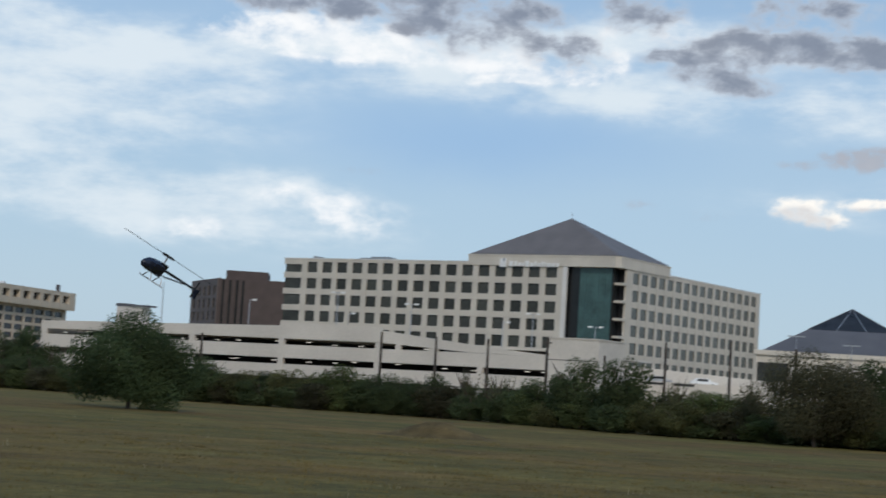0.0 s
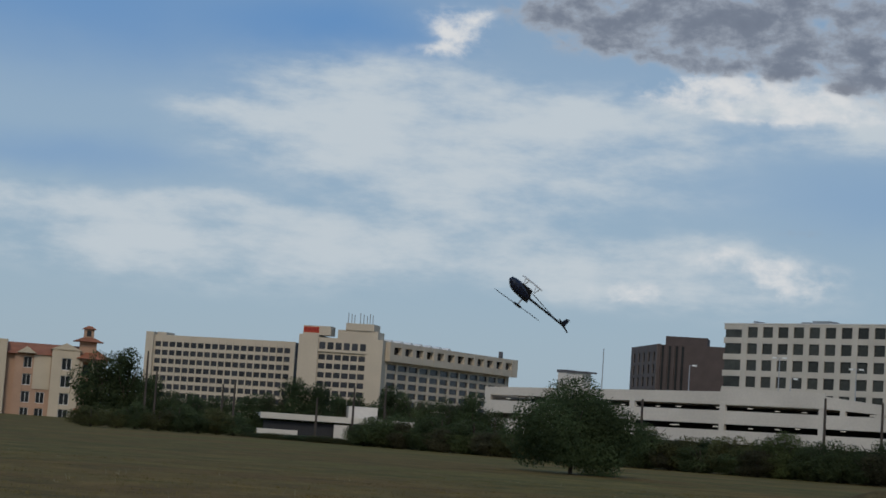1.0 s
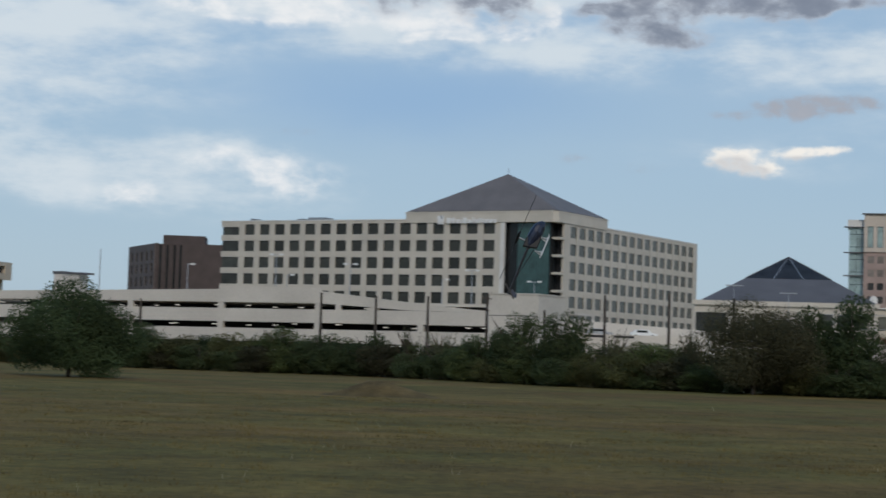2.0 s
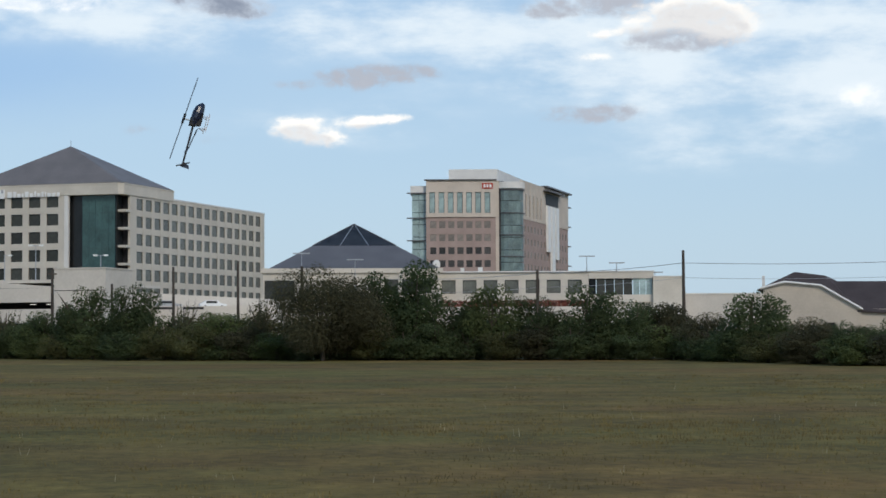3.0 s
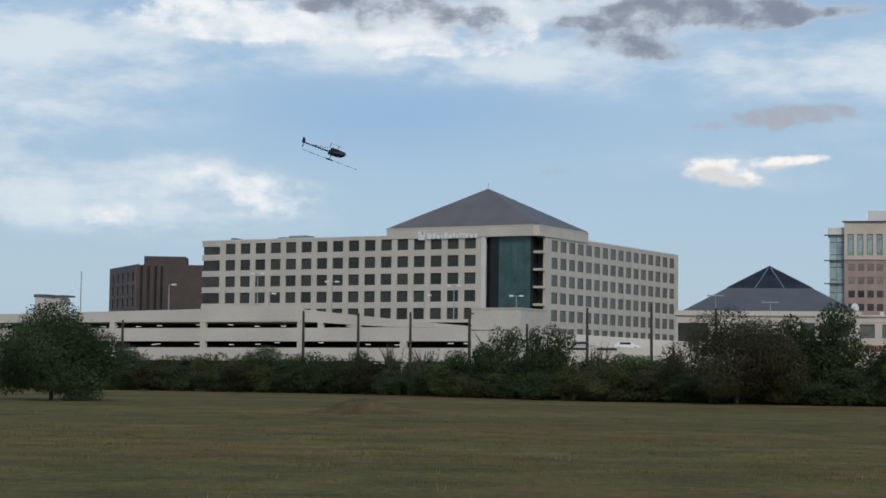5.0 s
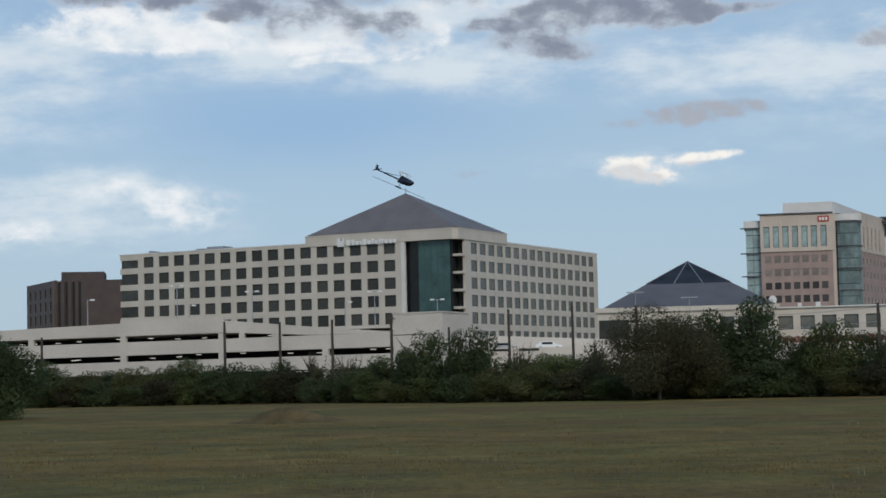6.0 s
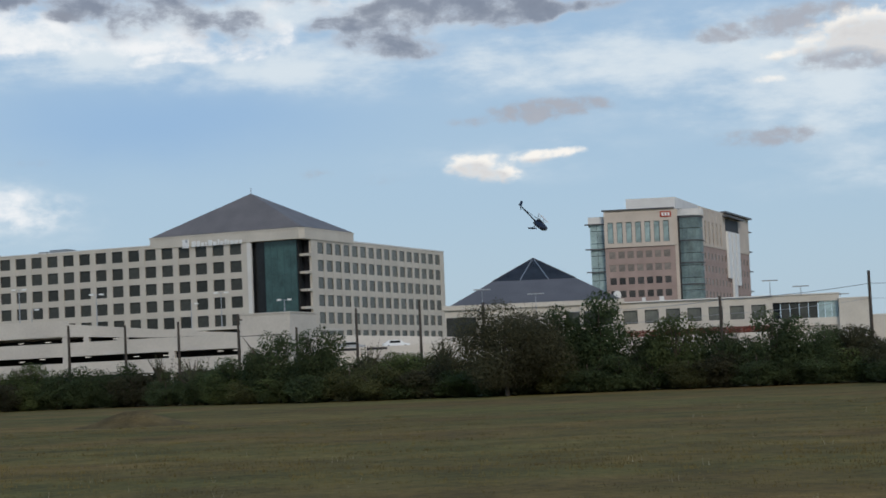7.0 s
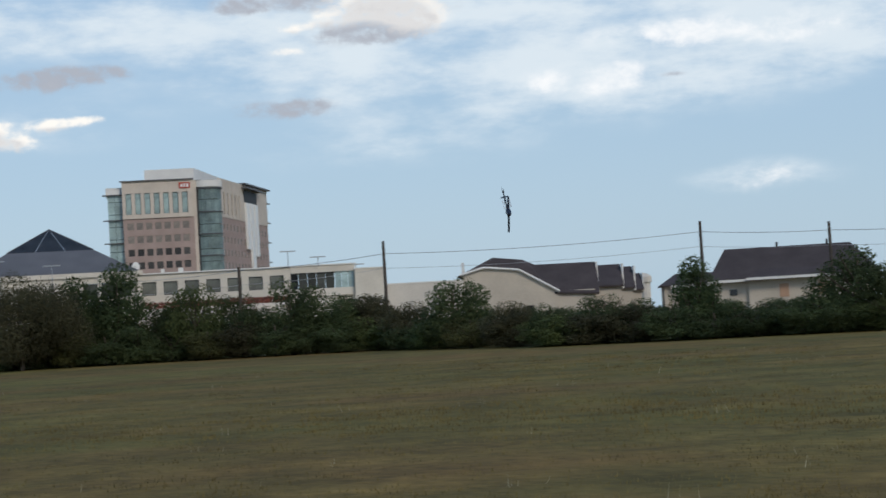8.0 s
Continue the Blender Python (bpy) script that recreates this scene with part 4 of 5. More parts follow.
# ---------------------------------------------------------------- apartment block
def apartments():
    o = thing("apartment_building", frame_at(-174.6, 297.5, 29, -0.2), "peach and cream stucco apartment house with terracotta roofs", "apartment building")
    part("wall", boxes((-14, 8.6, 0.9, 14, -1, 10.9)), M["peach"], o)
    zc = (8.6, 5.5, 2.4, -0.5)
    facade(o, 2.9, 9.3, -1, 11.0, [4.4, 7.0], zc, 1.5, 2.0, M["peach"], M["win_dark"], face=0.2, reveal=0.25, mullion=True, frame_mat=M["paint"])
    part("cream_bay", boxes((6.2, 9.2, 0.0, 0.2, 4.9, 11.0)), M["cream"], o)
    facade(o, 9.3, 14.2, -1, 12.2, [11.1], zc, 1.7, 2.1, M["cream"], M["win_dark"], face=-0.8, depth=0.6, reveal=0.3, mullion=True, frame_mat=M["paint"])
    part("bay_body", boxes((9.4, 14.1, -0.2, 8, -1, 12.0)), M["cream"], o)
    for x0, x1, zb, zt in ((9.0, 14.5, 12.2, 13.4), (3.2, 6.6, 11.2, 12.4)):
        g = bmesh.new()
        a = [g.verts.new(q) for q in ((x0, -1.0, zb), (x1, -1.0, zb), ((x0 + x1) / 2, -1.0, zt))]
        b = [g.verts.new((q.co.x, 5.0, q.co.z)) for q in a]
        g.faces.new(a)
        g.faces.new(b[::-1])
        for i in range(3):
            g.faces.new((a[i], b[i], b[(i + 1) % 3], a[(i + 1) % 3]))
        part("gable", g, M["cream"], o)
    g = bmesh.new()
    a = [g.verts.new(q) for q in ((-14, -0.4, 11.0), (15, -0.4, 11.0), (15, 6, 13.2), (-14, 6, 13.2))]
    b = [g.verts.new(q) for q in ((-14, 12.4, 11.0), (15, 12.4, 11.0))]
    g.faces.new(a)
    g.faces.new((a[3], a[2], b[1], b[0]))
    g.faces.new((a[0], b[0], b[1], a[1]))
    g.faces.new((a[1], b[1], a[2]))
    g.faces.new((a[0], a[3], b[0]))
    part("tile_roof", g, M["tile"], o)
    # loggia at the corner, columns and floors
    part("loggia_wall", boxes((14.2, 18.4, 2.0, 9, -1, 10.6)), M["peach"], o)
    for z in (1.9, 4.2, 7.3, 10.4):
        part("floor_slab", boxes((14.2, 19.1, -0.6, 2.0, z, z + 0.4)), M["peach"], o)
    for x in (14.4, 16.5, 18.6):
        part("column", boxes((x, x + 0.35, -0.5, -0.1, -1, 10.4)), M["cream"], o)
    for z in (5.0, 8.0):
        for x in (14.9, 17.0):
            part("dark_opening", boxes((x, x + 1.4, 1.9, 1.99, z, z + 1.9)), M["win_dark"], o)
    g = bmesh.new()
    lo = [g.verts.new(q) for q in ((13.6, -1.4, 10.9), (20.0, -1.4, 10.9), (20.0, 7, 10.9), (13.6, 7, 10.9))]
    t = g.verts.new((16.5, 3, 13.0))
    for i in range(4):
        g.faces.new((lo[i], lo[(i + 1) % 4], t))
    g.faces.new(lo[::-1])
    part("corner_roof", g, M["tile"], o)
    part("porch_roof", boxes((13.8, 19.4, -1.6, 1.8, 1.6, 1.9)), M["tile"], o)
    part("belvedere", boxes((14.0, 17.0, 1, 4, 10.9, 14.0)), M["peach"], o)
    for z, r0, r1, zz in ((14.0, 2.7, 0.9, 14.8), (16.3, 1.3, 0.3, 16.9)):
        g = bmesh.new()
        lo = [g.verts.new((15.5 + r0 * x, 2.5 + r0 * y, z)) for x, y in ((-1, -1), (1, -1), (1, 1), (-1, 1))]
        hi = [g.verts.new((15.5 + r1 * x, 2.5 + r1 * y, zz)) for x, y in ((-1, -1), (1, -1), (1, 1), (-1, 1))]
        for i in range(4):
            g.faces.new((lo[i], lo[(i + 1) % 4], hi[(i + 1) % 4], hi[i]))
        g.faces.new(lo[::-1])
        g.faces.new(hi)
        part("belvedere_roof", g, M["tile"], o)
    part("lantern", boxes((14.6, 16.4, 1.6, 3.4, 14.8, 16.3)), M["peach"], o)
    part("lantern_opening", boxes((15.1, 15.9, 1.52, 1.59, 15.0, 16.0)), M["win_dark"], o)
    part("stair_block", boxes((-6, 1.4, -0.9, 5, -1, 13.4)), M["cream"], o)


apartments()


# ---------------------------------------------------------------- houses beyond the hedge
def roof_mesh(corners, ridge):
    """Hipped roof: four eave corners (counter-clockwise) and two ridge ends, left and right."""
    g = bmesh.new()
    v = [g.verts.new(q) for q in corners]
    u = [g.verts.new((q[0], q[1], q[2] - 0.18)) for q in corners]
    a, b = [g.verts.new(q) for q in ridge]
    g.faces.new((v[0], v[1], b, a))
    g.faces.new((v[1], v[2], b))
    g.faces.new((v[2], v[3], a, b))
    g.faces.new((v[3], v[0], a))
    for i in range(4):
        g.faces.new((u[i], u[(i + 1) % 4], v[(i + 1) % 4], v[i]))
    g.faces.new(u[::-1])
    return g


def house_a():
    o = thing("house", frame_at(70.6, 187.1, -22), "cream brick house with dark brown shingled roof", "house")
    part("wall", boxes((0.0, 13.8, 0.0, 9, 0, 4.0)), M["house"], o)
    # gabled front: tall on the left, raking down to the eave
    g = bmesh.new()
    pts = ((0.0, 4.0), (9.8, 4.0), (5.9, 6.3), (2.2, 6.7), (0.0, 6.1))
    a = [g.verts.new((x, -0.25, z)) for x, z in pts]
    b = [g.verts.new((x, 5.0, z)) for x, z in pts]
    g.faces.new(a)
    g.faces.new(b[::-1])
    for i in range(5):
        g.faces.new((a[i], b[i], b[(i + 1) % 5], a[(i + 1) % 5]))
    part("gable_wall", g, M["house"], o)
    part("lower_wall", boxes((0.0, 9.9, -0.25, 0.0, 0, 4.0)), M["house"], o)
    bm = bmesh.new()
    tube(bm, [(-0.3, -0.5, 6.2), (2.2, -0.5, 6.85), (5.9, -0.5, 6.45), (10.1, -0.5, 3.95)], 0.14, 5)
    part("rake_trim", bm, M["paint"], o)
    part("roof", roof_mesh([(-0.5, 0.3, 6.15), (9.6, 0.3, 3.95), (14.2, 10, 4.0), (-0.5, 10, 6.15)], [(3.2, 3.5, 8.0), (6.4, 4.0, 7.6)]), M["shingle"], o)
    part("rear_roof", roof_mesh([(9.6, -0.3, 3.85), (14.3, -0.3, 3.6), (14.3, 10, 3.6), (6.0, 10, 3.8)], [(6.2, 4.0, 7.0), (14.25, 4.0, 6.95)]), M["shingle"], o)
    part("end_gable", boxes((13.8, 14.1, 0.4, 8.6, 3.4, 3.9)), M["house"], o)
    part("end_trim", boxes((14.2, 14.4, 3.2, 4.6, 3.6, 6.9)), M["paint"], o)
    part("window", boxes((6.5, 7.3, -0.34, -0.26, 1.6, 2.6)), M["win_dark"], o)
    part("vent_pipe", boxes((-0.2, 0.1, 3, 3.3, 6, 7.6)), M["paint"], o)
    for i, (x, y, wz, rz) in enumerate(((86.2, 192, 4.4, 6.8), (92.0, 201, 4.2, 6.7), (97.0, 209, 4.0, 6.0))):
        n = thing("row_house", frame_at(x, y, -22), "cream row house with dark roof and pale gable trim", "house", "row houses")
        part("wall", boxes((0, 4.6, 0, 8, 0, wz)), M["house"], n)
        part("roof", roof_mesh([(-0.3, -0.4, wz), (4.9, -0.4, wz), (4.9, 8.4, wz), (-0.3, 8.4, wz)], [(0.1, 4, rz), (4.8, 4, rz)]), M["shingle"], n)
        part("gable_trim", boxes((4.9, 5.1, 2.2, 4.2, wz - 0.4, rz)), M["paint"], n)
    n = thing("row_house", frame_at(103, 205.5, -24), "small house with dark roof and white gable band", "house", "row houses")
    part("wall", boxes((0.4, 8.0, 0, 8, 0, 4.2)), M["house"], n)
    part("roof", roof_mesh([(0, -0.4, 4.2), (8.4, -0.4, 4.2), (8.4, 8.4, 4.2), (0, 8.4, 4.2)], [(2.0, 4, 5.6), (8.2, 4, 5.6)]), M["shingle"], n)
    part("white_band", boxes((1.2, 6.0, -0.5, -0.42, 3.6, 4.15)), M["paint"], n)
    n = thing("water_tower", frame_at(264.5, 538.5, 0), "small domed tower far behind the houses", "tower")
    bm = bmesh.new()
    tube(bm, [(0, 0, 0), (0, 0, 9.6), (0, 0, 9.7), (0, 0, 11.4), (0, 0, 12.2), (0, 0, 12.6)], [1.6, 1.6, 2.1, 2.1, 1.2, 0.3], 10)
    part("drum", bm, M["concrete_b"], n)


def house_b():
    o = thing("house", frame_at(89.4, 168.3, -31), "wide cream brick house with dark hipped roof", "house")
    part("wall", boxes((0.8, 4.2, 0.4, 9, 0, 3.9)), M["house"], o)
    part("front_wall", boxes((4.2, 16.5, 0.0, 9, 0, 4.0)), M["house"], o)
    part("roof", roof_mesh([(0.2, -0.3, 3.95), (17.2, -0.6, 3.95), (17.2, 10, 3.95), (0.2, 10, 3.95)], [(1.8, 4.6, 7.15), (14.4, 4.6, 7.15)]), M["shingle"], o)
    part("cross_roof", roof_mesh([(4.0, -0.9, 4.05), (12.6, -0.9, 4.05), (12.6, 6, 4.05), (4.0, 6, 4.05)], [(7.4, 3.9, 6.1), (8.6, 3.9, 6.1)]), M["shingle"], o)
    part("fascia", boxes((0.2, 3.9, -0.42, -0.31, 3.7, 3.95)), M["paint"], o)
    part("front_fascia", boxes((4.0, 12.6, -1.02, -0.91, 3.8, 4.06)), M["paint"], o)
    part("fascia", boxes((12.6, 17.2, -0.72, -0.61, 3.7, 3.95)), M["paint"], o)
    part("window", boxes((7.2, 8.1, -0.08, -0.01, 2.0, 3.3)), M["peach"], o)
    part("window", boxes((11.0, 11.9, -0.08, -0.01, 2.1, 3.4)), M["peach"], o)
    part("window", boxes((2.3, 3.0, 0.3, 0.39, 2.4, 3.0)), M["win_hotel"], o)
    part("vent_pipe", boxes((7.0, 7.2, 4.4, 4.6, 6.9, 7.6)), M["dark"], o)
    part("vent_pipe", boxes((12.0, 12.2, 4.4, 4.6, 6.9, 7.6)), M["dark"], o)


house_a(), house_b()

# ---------------------------------------------------------------- vegetation
HD = [(-34, 190), (-23, 195), (-19.5, 180), (-11, 152), (-3.7, 141), (1.5, 122), (6.5, 117), (18, 113), (23, 93), (34, 88)]


def hedge_dist(az):
    for (a0, d0), (a1, d1) in zip(HD, HD[1:]):
        if az <= a1:
            return d0 + (d1 - d0) * (az - a0) / (a1 - a0)
    return HD[-1][1]


def leaf_cloud(bm, rng, lumps, count, size, flat=0.6):
    """Many small leaf sprays over a set of lumps (x, y, z, rx, rz)."""
    weights = [l[3] * l[3] * l[4] for l in lumps]
    for _ in range(count):
        x, y, z, rx, rz = rng.choices(lumps, weights)[0]
        while True:
            u = Vector((rng.uniform(-1, 1), rng.uniform(-1, 1), rng.uniform(-1, 1)))
            if 0.25 < u.length < 1:
                break
        u = u.normalized() * (u.length ** 0.35) * rng.uniform(0.82, 1.1)
        c = Vector((x + u.x * rx, y + u.y * rx, max(0.08, z + u.z * rz)))
        s = size * rng.uniform(0.5, 1.3)
        nrm = (u + Vector((rng.gauss(0, 0.5), rng.gauss(0, 0.5), rng.gauss(0, 0.5) + 0.3))).normalized()
        a = nrm.orthogonal().normalized()
        b = nrm.cross(a)
        th = rng.uniform(0, math.tau)
        a, b = a * math.cos(th) + b * math.sin(th), b * math.cos(th) - a * math.sin(th)
        v = [bm.verts.new(c + a * s), bm.verts.new(c + b * s * flat - nrm * s * 0.2), bm.verts.new(c - a * s * 0.9), bm.verts.new(c - b * s * flat - nrm * s * 0.15)]
        bm.faces.new(v)


def make_bush(seed, kind, height=4.0, width=3.6, count=1500, size=0.2, raised=False):
    """Trunk, limbs and a lumpy crown with an uneven outline. kind picks habit and foliage."""
    rng = random.Random(seed)
    names = {0: ("bush", "dull green thorny shrub at field edge"), 1: ("bush", "olive green shrub in the hedgerow"),
             2: ("bush", "pale green rounded shrub in the hedgerow"), 3: ("sapling", "thin grey-green sapling with bare twigs"),
             4: ("tree", "broad russet-green tree with dome crown"), 5: ("tree", "tall dark green tree in the hedgerow")}
    o = thing(names[kind][0], pose(0, 0, -50), names[kind][1], names[kind][0])
    tk = bmesh.new()
    tube(tk, [(0, 0, -0.1), (0.05, 0, height * 0.2), (0.0, 0.08, height * 0.5), (0.05, 0.0, height * 0.85)], [0.14, 0.11, 0.07, 0.02], 6)
    for i in range(7):
        a = rng.uniform(0, math.tau)
        h = height * rng.uniform(0.1, 0.5)
        r = width * rng.uniform(0.25, 0.42)
        tube(tk, [(0, 0, h), (r * 0.5 * math.cos(a), r * 0.5 * math.sin(a), h + height * 0.18), (r * math.cos(a), r * math.sin(a), h + height * 0.4)], [0.06, 0.04, 0.012], 5)
    part("trunk", tk, M["bark"], o)
    lumps = []
    if kind == 3:     # upright shoots, leafy along their length, bare at the tips
        tw = bmesh.new()
        for i in range(13):
            a, lean, top = rng.uniform(0, math.tau), rng.uniform(0.05, 0.42), height * rng.uniform(0.62, 1.0)
            tip = Vector((math.cos(a) * lean * top, math.sin(a) * lean * top, top))
            tube(tw, [(0, 0, 0.0), tip * 0.5 + Vector((0.05, 0, 0.1)), tip], [0.03, 0.022, 0.008], 4)
            for f in (0.3, 0.45, 0.58, 0.7, 0.8, 0.88):
                q = tip * f
                r = width * 0.11 * (1.15 - f) * rng.uniform(0.6, 1.4)
                lumps.append((q.x, q.y, q.z, r, r * 2.2))
        part("shoots", tw, M["bark"], o)
    for i in range(0 if kind == 3 else 34):
        a = rng.uniform(0, math.tau)
        e = rng.uniform(-0.75, 1.0)      # height on the dome
        base, top, pw = {4: (0.46, 0.40, 0.42), 5: (0.5, 0.46, 0.34)}.get(kind, (0.44, 0.40, 0.42))
        q = math.sqrt(max(0.0, 1 - e * e))
        f = rng.uniform(0.45, 0.9)
        z = height * (base + top * e * (0.95 if f > 0.6 else 0.7))
        r = width * pw * q * f + width * 0.04
        if kind == 5:
            r *= 1.15 - 0.45 * z / height
        s = width * rng.uniform(0.12, 0.2)
        lumps.append((r * math.cos(a), r * math.sin(a), z, s, s * rng.uniform(0.7, 1.1)))
    if raised:
        lumps = [(x * (0.54 + 0.46 * min(1.0, z / (0.36 * height))), y * (0.54 + 0.46 * min(1.0, z / (0.36 * height))), z, a, b) for x, y, z, a, b in lumps]
        lumps.append((0, 0, height * 0.5, width * 0.36, height * 0.37))
        lumps.append((0, 0, height * 0.24, width * 0.27, height * 0.17))
    elif kind != 3:
        lumps.append((0, 0, height * 0.40, width * 0.30, height * 0.30))
        lumps.append((0, 0, height * 0.2, width * 0.36, height * 0.2))
    cr = bmesh.new()
    leaf_cloud(cr, rng, lumps, int(count * (0.55 if kind == 3 else 1)), size)
    part("crown", cr, LEAF[kind], o)
    return o


# azimuth, height, width, habit along the hedgerow
HEDGE_A = [(-18.5, 3.0, 5.9, 0), (-17.1, 3.2, 4.7, 0), (-16.1, 3.0, 4.5, 0), (-12.2, 3.0, 5.0, 0), (-10.9, 3.3, 4.4, 0), (-9.8, 2.7, 4.4, 1), (-8.3, 3.1, 4.4, 1),
           (-6.8, 3.5, 4.6, 2), (-5.4, 3.1, 4.2, 0), (-4.2, 3.0, 3.8, 0), (-3.0, 3.8, 2.8, 3), (-2.0, 3.4, 3.6, 3), (-0.9, 3.2, 3.4, 0), (0.2, 4.7, 3.6, 0)]
HEDGE_B = [(1.7, 4.8, 3.5, 0), (3.2, 3.7, 2.8, 3), (4.2, 3.0, 3.6, 2), (5.5, 3.8, 3.2, 3), (8.4, 5.4, 3.0, 3), (8.9, 4.7, 3.6, 5), (9.3, 4.2, 3.4, 0), (7.4, 5.6, 8.0, 4), (10.2, 5.3, 4.4, 5), (11.3, 3.6, 3.4, 0),
           (12.5, 4.6, 3.8, 2), (13.9, 3.8, 3.4, 0), (15.4, 4.4, 4.1, 0), (16.9, 3.4, 3.0, 0), (17.9, 3.3, 3.4, 4)]
HEDGE_C = [(19.0, 2.9, 3.4, 4), (20.3, 4.3, 4.1, 0), (22.1, 2.5, 3.0, 4), (23.2, 2.3, 2.6, 0), (24.9, 2.7, 2.9, 0), (26.1, 2.2, 3.2, 0), (27.7, 3.9, 2.9, 5),
           (28.8, 2.0, 2.8, 0), (30.0, 1.9, 2.8, 0), (31.0, 2.0, 2.6, 0), (32.5, 4.1, 4.9, 0)]


def hedgerow():
    rng = random.Random(5)
    protos = {k: [make_bush(100 * k + i, k, 4.0, 4.0, 10000, 0.078) for i in range(4 if k == 0 else 2)] for k in range(6)}

    big = make_bush(41, 4, 5.6, 8.2, 46000, 0.07, True)

    def place(az, dd, h, w, k, off=0.0):
        x, y = at(az, hedge_dist(az) + dd)
        p = rng.choice(protos[k]) if not (k == 4 and w > 7) else big
        if p is big:
            w, h = 4.0, 4.0
        m = pose(x, y, off, 0, 0, rng.uniform(0, 360)) @ Matrix.Diagonal((w / 4, w / 4, h / 4, 1))
        tagged(copy_thing(p, m), group="hedgerow")
    for az, h, w, k in HEDGE_A + HEDGE_B + HEDGE_C:
        place(az, 3.0 - (3.6 if k == 4 and w > 6 else 0), h * (1.13 if az < 18 else 1.0), w * 1.15, k)
    az = -19.4
    while az < 34:     # lower undergrowth that closes the row
        place(az, rng.uniform(0.8, 2.2), rng.uniform(1.9, 2.7) * (1.0 if az < 18 else 0.7), rng.uniform(3.2, 4.6), rng.choice((0, 0, 1, 0, 2, 4)))
        place(az + 0.3, rng.uniform(4.5, 7.0), rng.uniform(2.7, 3.4) * (0.8 if az < -3 else 1.0 if az < 18 else 0.66), rng.uniform(3.6, 4.8), rng.choice((0, 0, 1, 5)))
        az += rng.uniform(0.75, 1.1) * 125 / hedge_dist(az)
    az = -27.6
    while az < -19.4:     # scrub along the far field edge
        place(az, rng.uniform(0, 4), rng.uniform(2.0, 3.2) * (0.26 if -22.9 < az < -18.6 else 1.0), rng.uniform(3.6, 5.4), rng.choice((0, 0, 5, 1)))
        az += rng.uniform(0.5, 0.8)
    # trees farther off, before the hotel
    for az, h, w in ((-27.3, 9.8, 8.0), (-26.6, 9.2, 7.0), (-25.9, 6.4, 6.0), (-25.3, 4.8, 6.0), (-24.6, 4.6, 6.2), (-23.7, 5.0, 6.2), (-22.8, 5.4, 6.4), (-22.2, 6.2, 5.6), (-21.6, 7.9, 6.4), (-20.9, 7.4, 6.6),
                     (-20.3, 6.2, 6.0), (-19.6, 6.6, 6.4), (-18.7, 7.5, 6.6), (-18.1, 7.7, 6.6), (-17.5, 6.9, 6.4), (-16.9, 6.6, 6.0), (-16.2, 6.7, 6.2), (-15.5, 5.6, 5.0)):
        x, y = at(az, (266 if -23.2 < az < -17 else 240) + rng.uniform(-6, 6))
        tagged(copy_thing(rng.choice(protos[5] + protos[0]), pose(x, y, 0, 0, 0, rng.uniform(0, 360)) @ Matrix.Diagonal((w / 4, w / 4, h / 4, 1))), label="dark green tree before the hotel", category="tree", group="far trees")
    for l in [*protos.values(), [big]]:
        for p in l:
            for ch in list(p.children_recursive):
                bpy.data.objects.remove(ch)
            bpy.data.objects.remove(p)


hedgerow()


def lone_tree():
    o = make_bush(77, 4, 4.85, 7.4, 52000, 0.07, True)
    for ch in o.children:
        if ch.name.startswith("crown"):
            ch.data.materials[0] = LEAF[5]
    o.name = "oak_tree"
    o.matrix_world = pose(*at(-13.15, 102), 0)
    tagged(o, "dense round-crowned green oak standing alone in field", "tree")


lone_tree()

# ---------------------------------------------------------------- poles
def pole(az, d, h, arm=0.0):
    o = thing("utility_pole", pose(*at(az, d), 0), "dark weathered wooden utility pole", "utility pole", "utility poles")
    bm = bmesh.new()
    tube(bm, [(0, 0, -0.2), (0.02, 0, h * 0.5), (0, 0.0, h)], [0.15, 0.13, 0.1], 8)
    part("post", bm, M["wood"], o)
    if arm:
        part("crossarm", boxes((-arm, arm, -0.06, 0.06, h - 0.5, h - 0.38)), M["wood"], o)


for az, d, h, arm in ((-5.7, 170, 7.1, 0), (-4.04, 170, 7.0, 0), (-2.46, 170, 7.1, 0), (-0.67, 170, 7.5, 0.4), (1.08, 170, 6.2, 0), (2.9, 170, 7.7, 0), (4.83, 170, 8.1, 0),
                      (-11.1, 170, 6.0, 0), (13.9, 135, 6.2, 0), (18.3, 135, 7.5, 0), (6.76, 135, 6.5, 0), (27.9, 135, 7.6, 0), (31.7, 135, 7.0, 0)):
    pole(az, d, h, arm)


def wires():
    pts = [(9.0, 150, 6.0), (14.0, 140, 6.1), (18.3, 135, 6.6), (27.9, 135, 6.85), (31.7, 135, 6.4), (38.0, 135, 6.2)]
    for k, drop in enumerate((0.0, 1.05)):
        bm = bmesh.new()
        path = []
        for (a0, d0, z0), (a1, d1, z1) in zip(pts, pts[1:]):
            p0, p1 = Vector((*at(a0, d0), z0 - drop)), Vector((*at(a1, d1), z1 - drop))
            for i in range(12):
                f = i / 12
                q = p0.lerp(p1, f)
                q.z -= 0.012 * (p1 - p0).length * 4 * f * (1 - f)
                path.append(q)
        tube(bm, path, 0.022 if k == 0 else 0.014, 5)
        tagged(part("power_cable", bm, M["steel"]), "thin grey overhead power cable between wooden poles", "cable", "power cables")


wires()


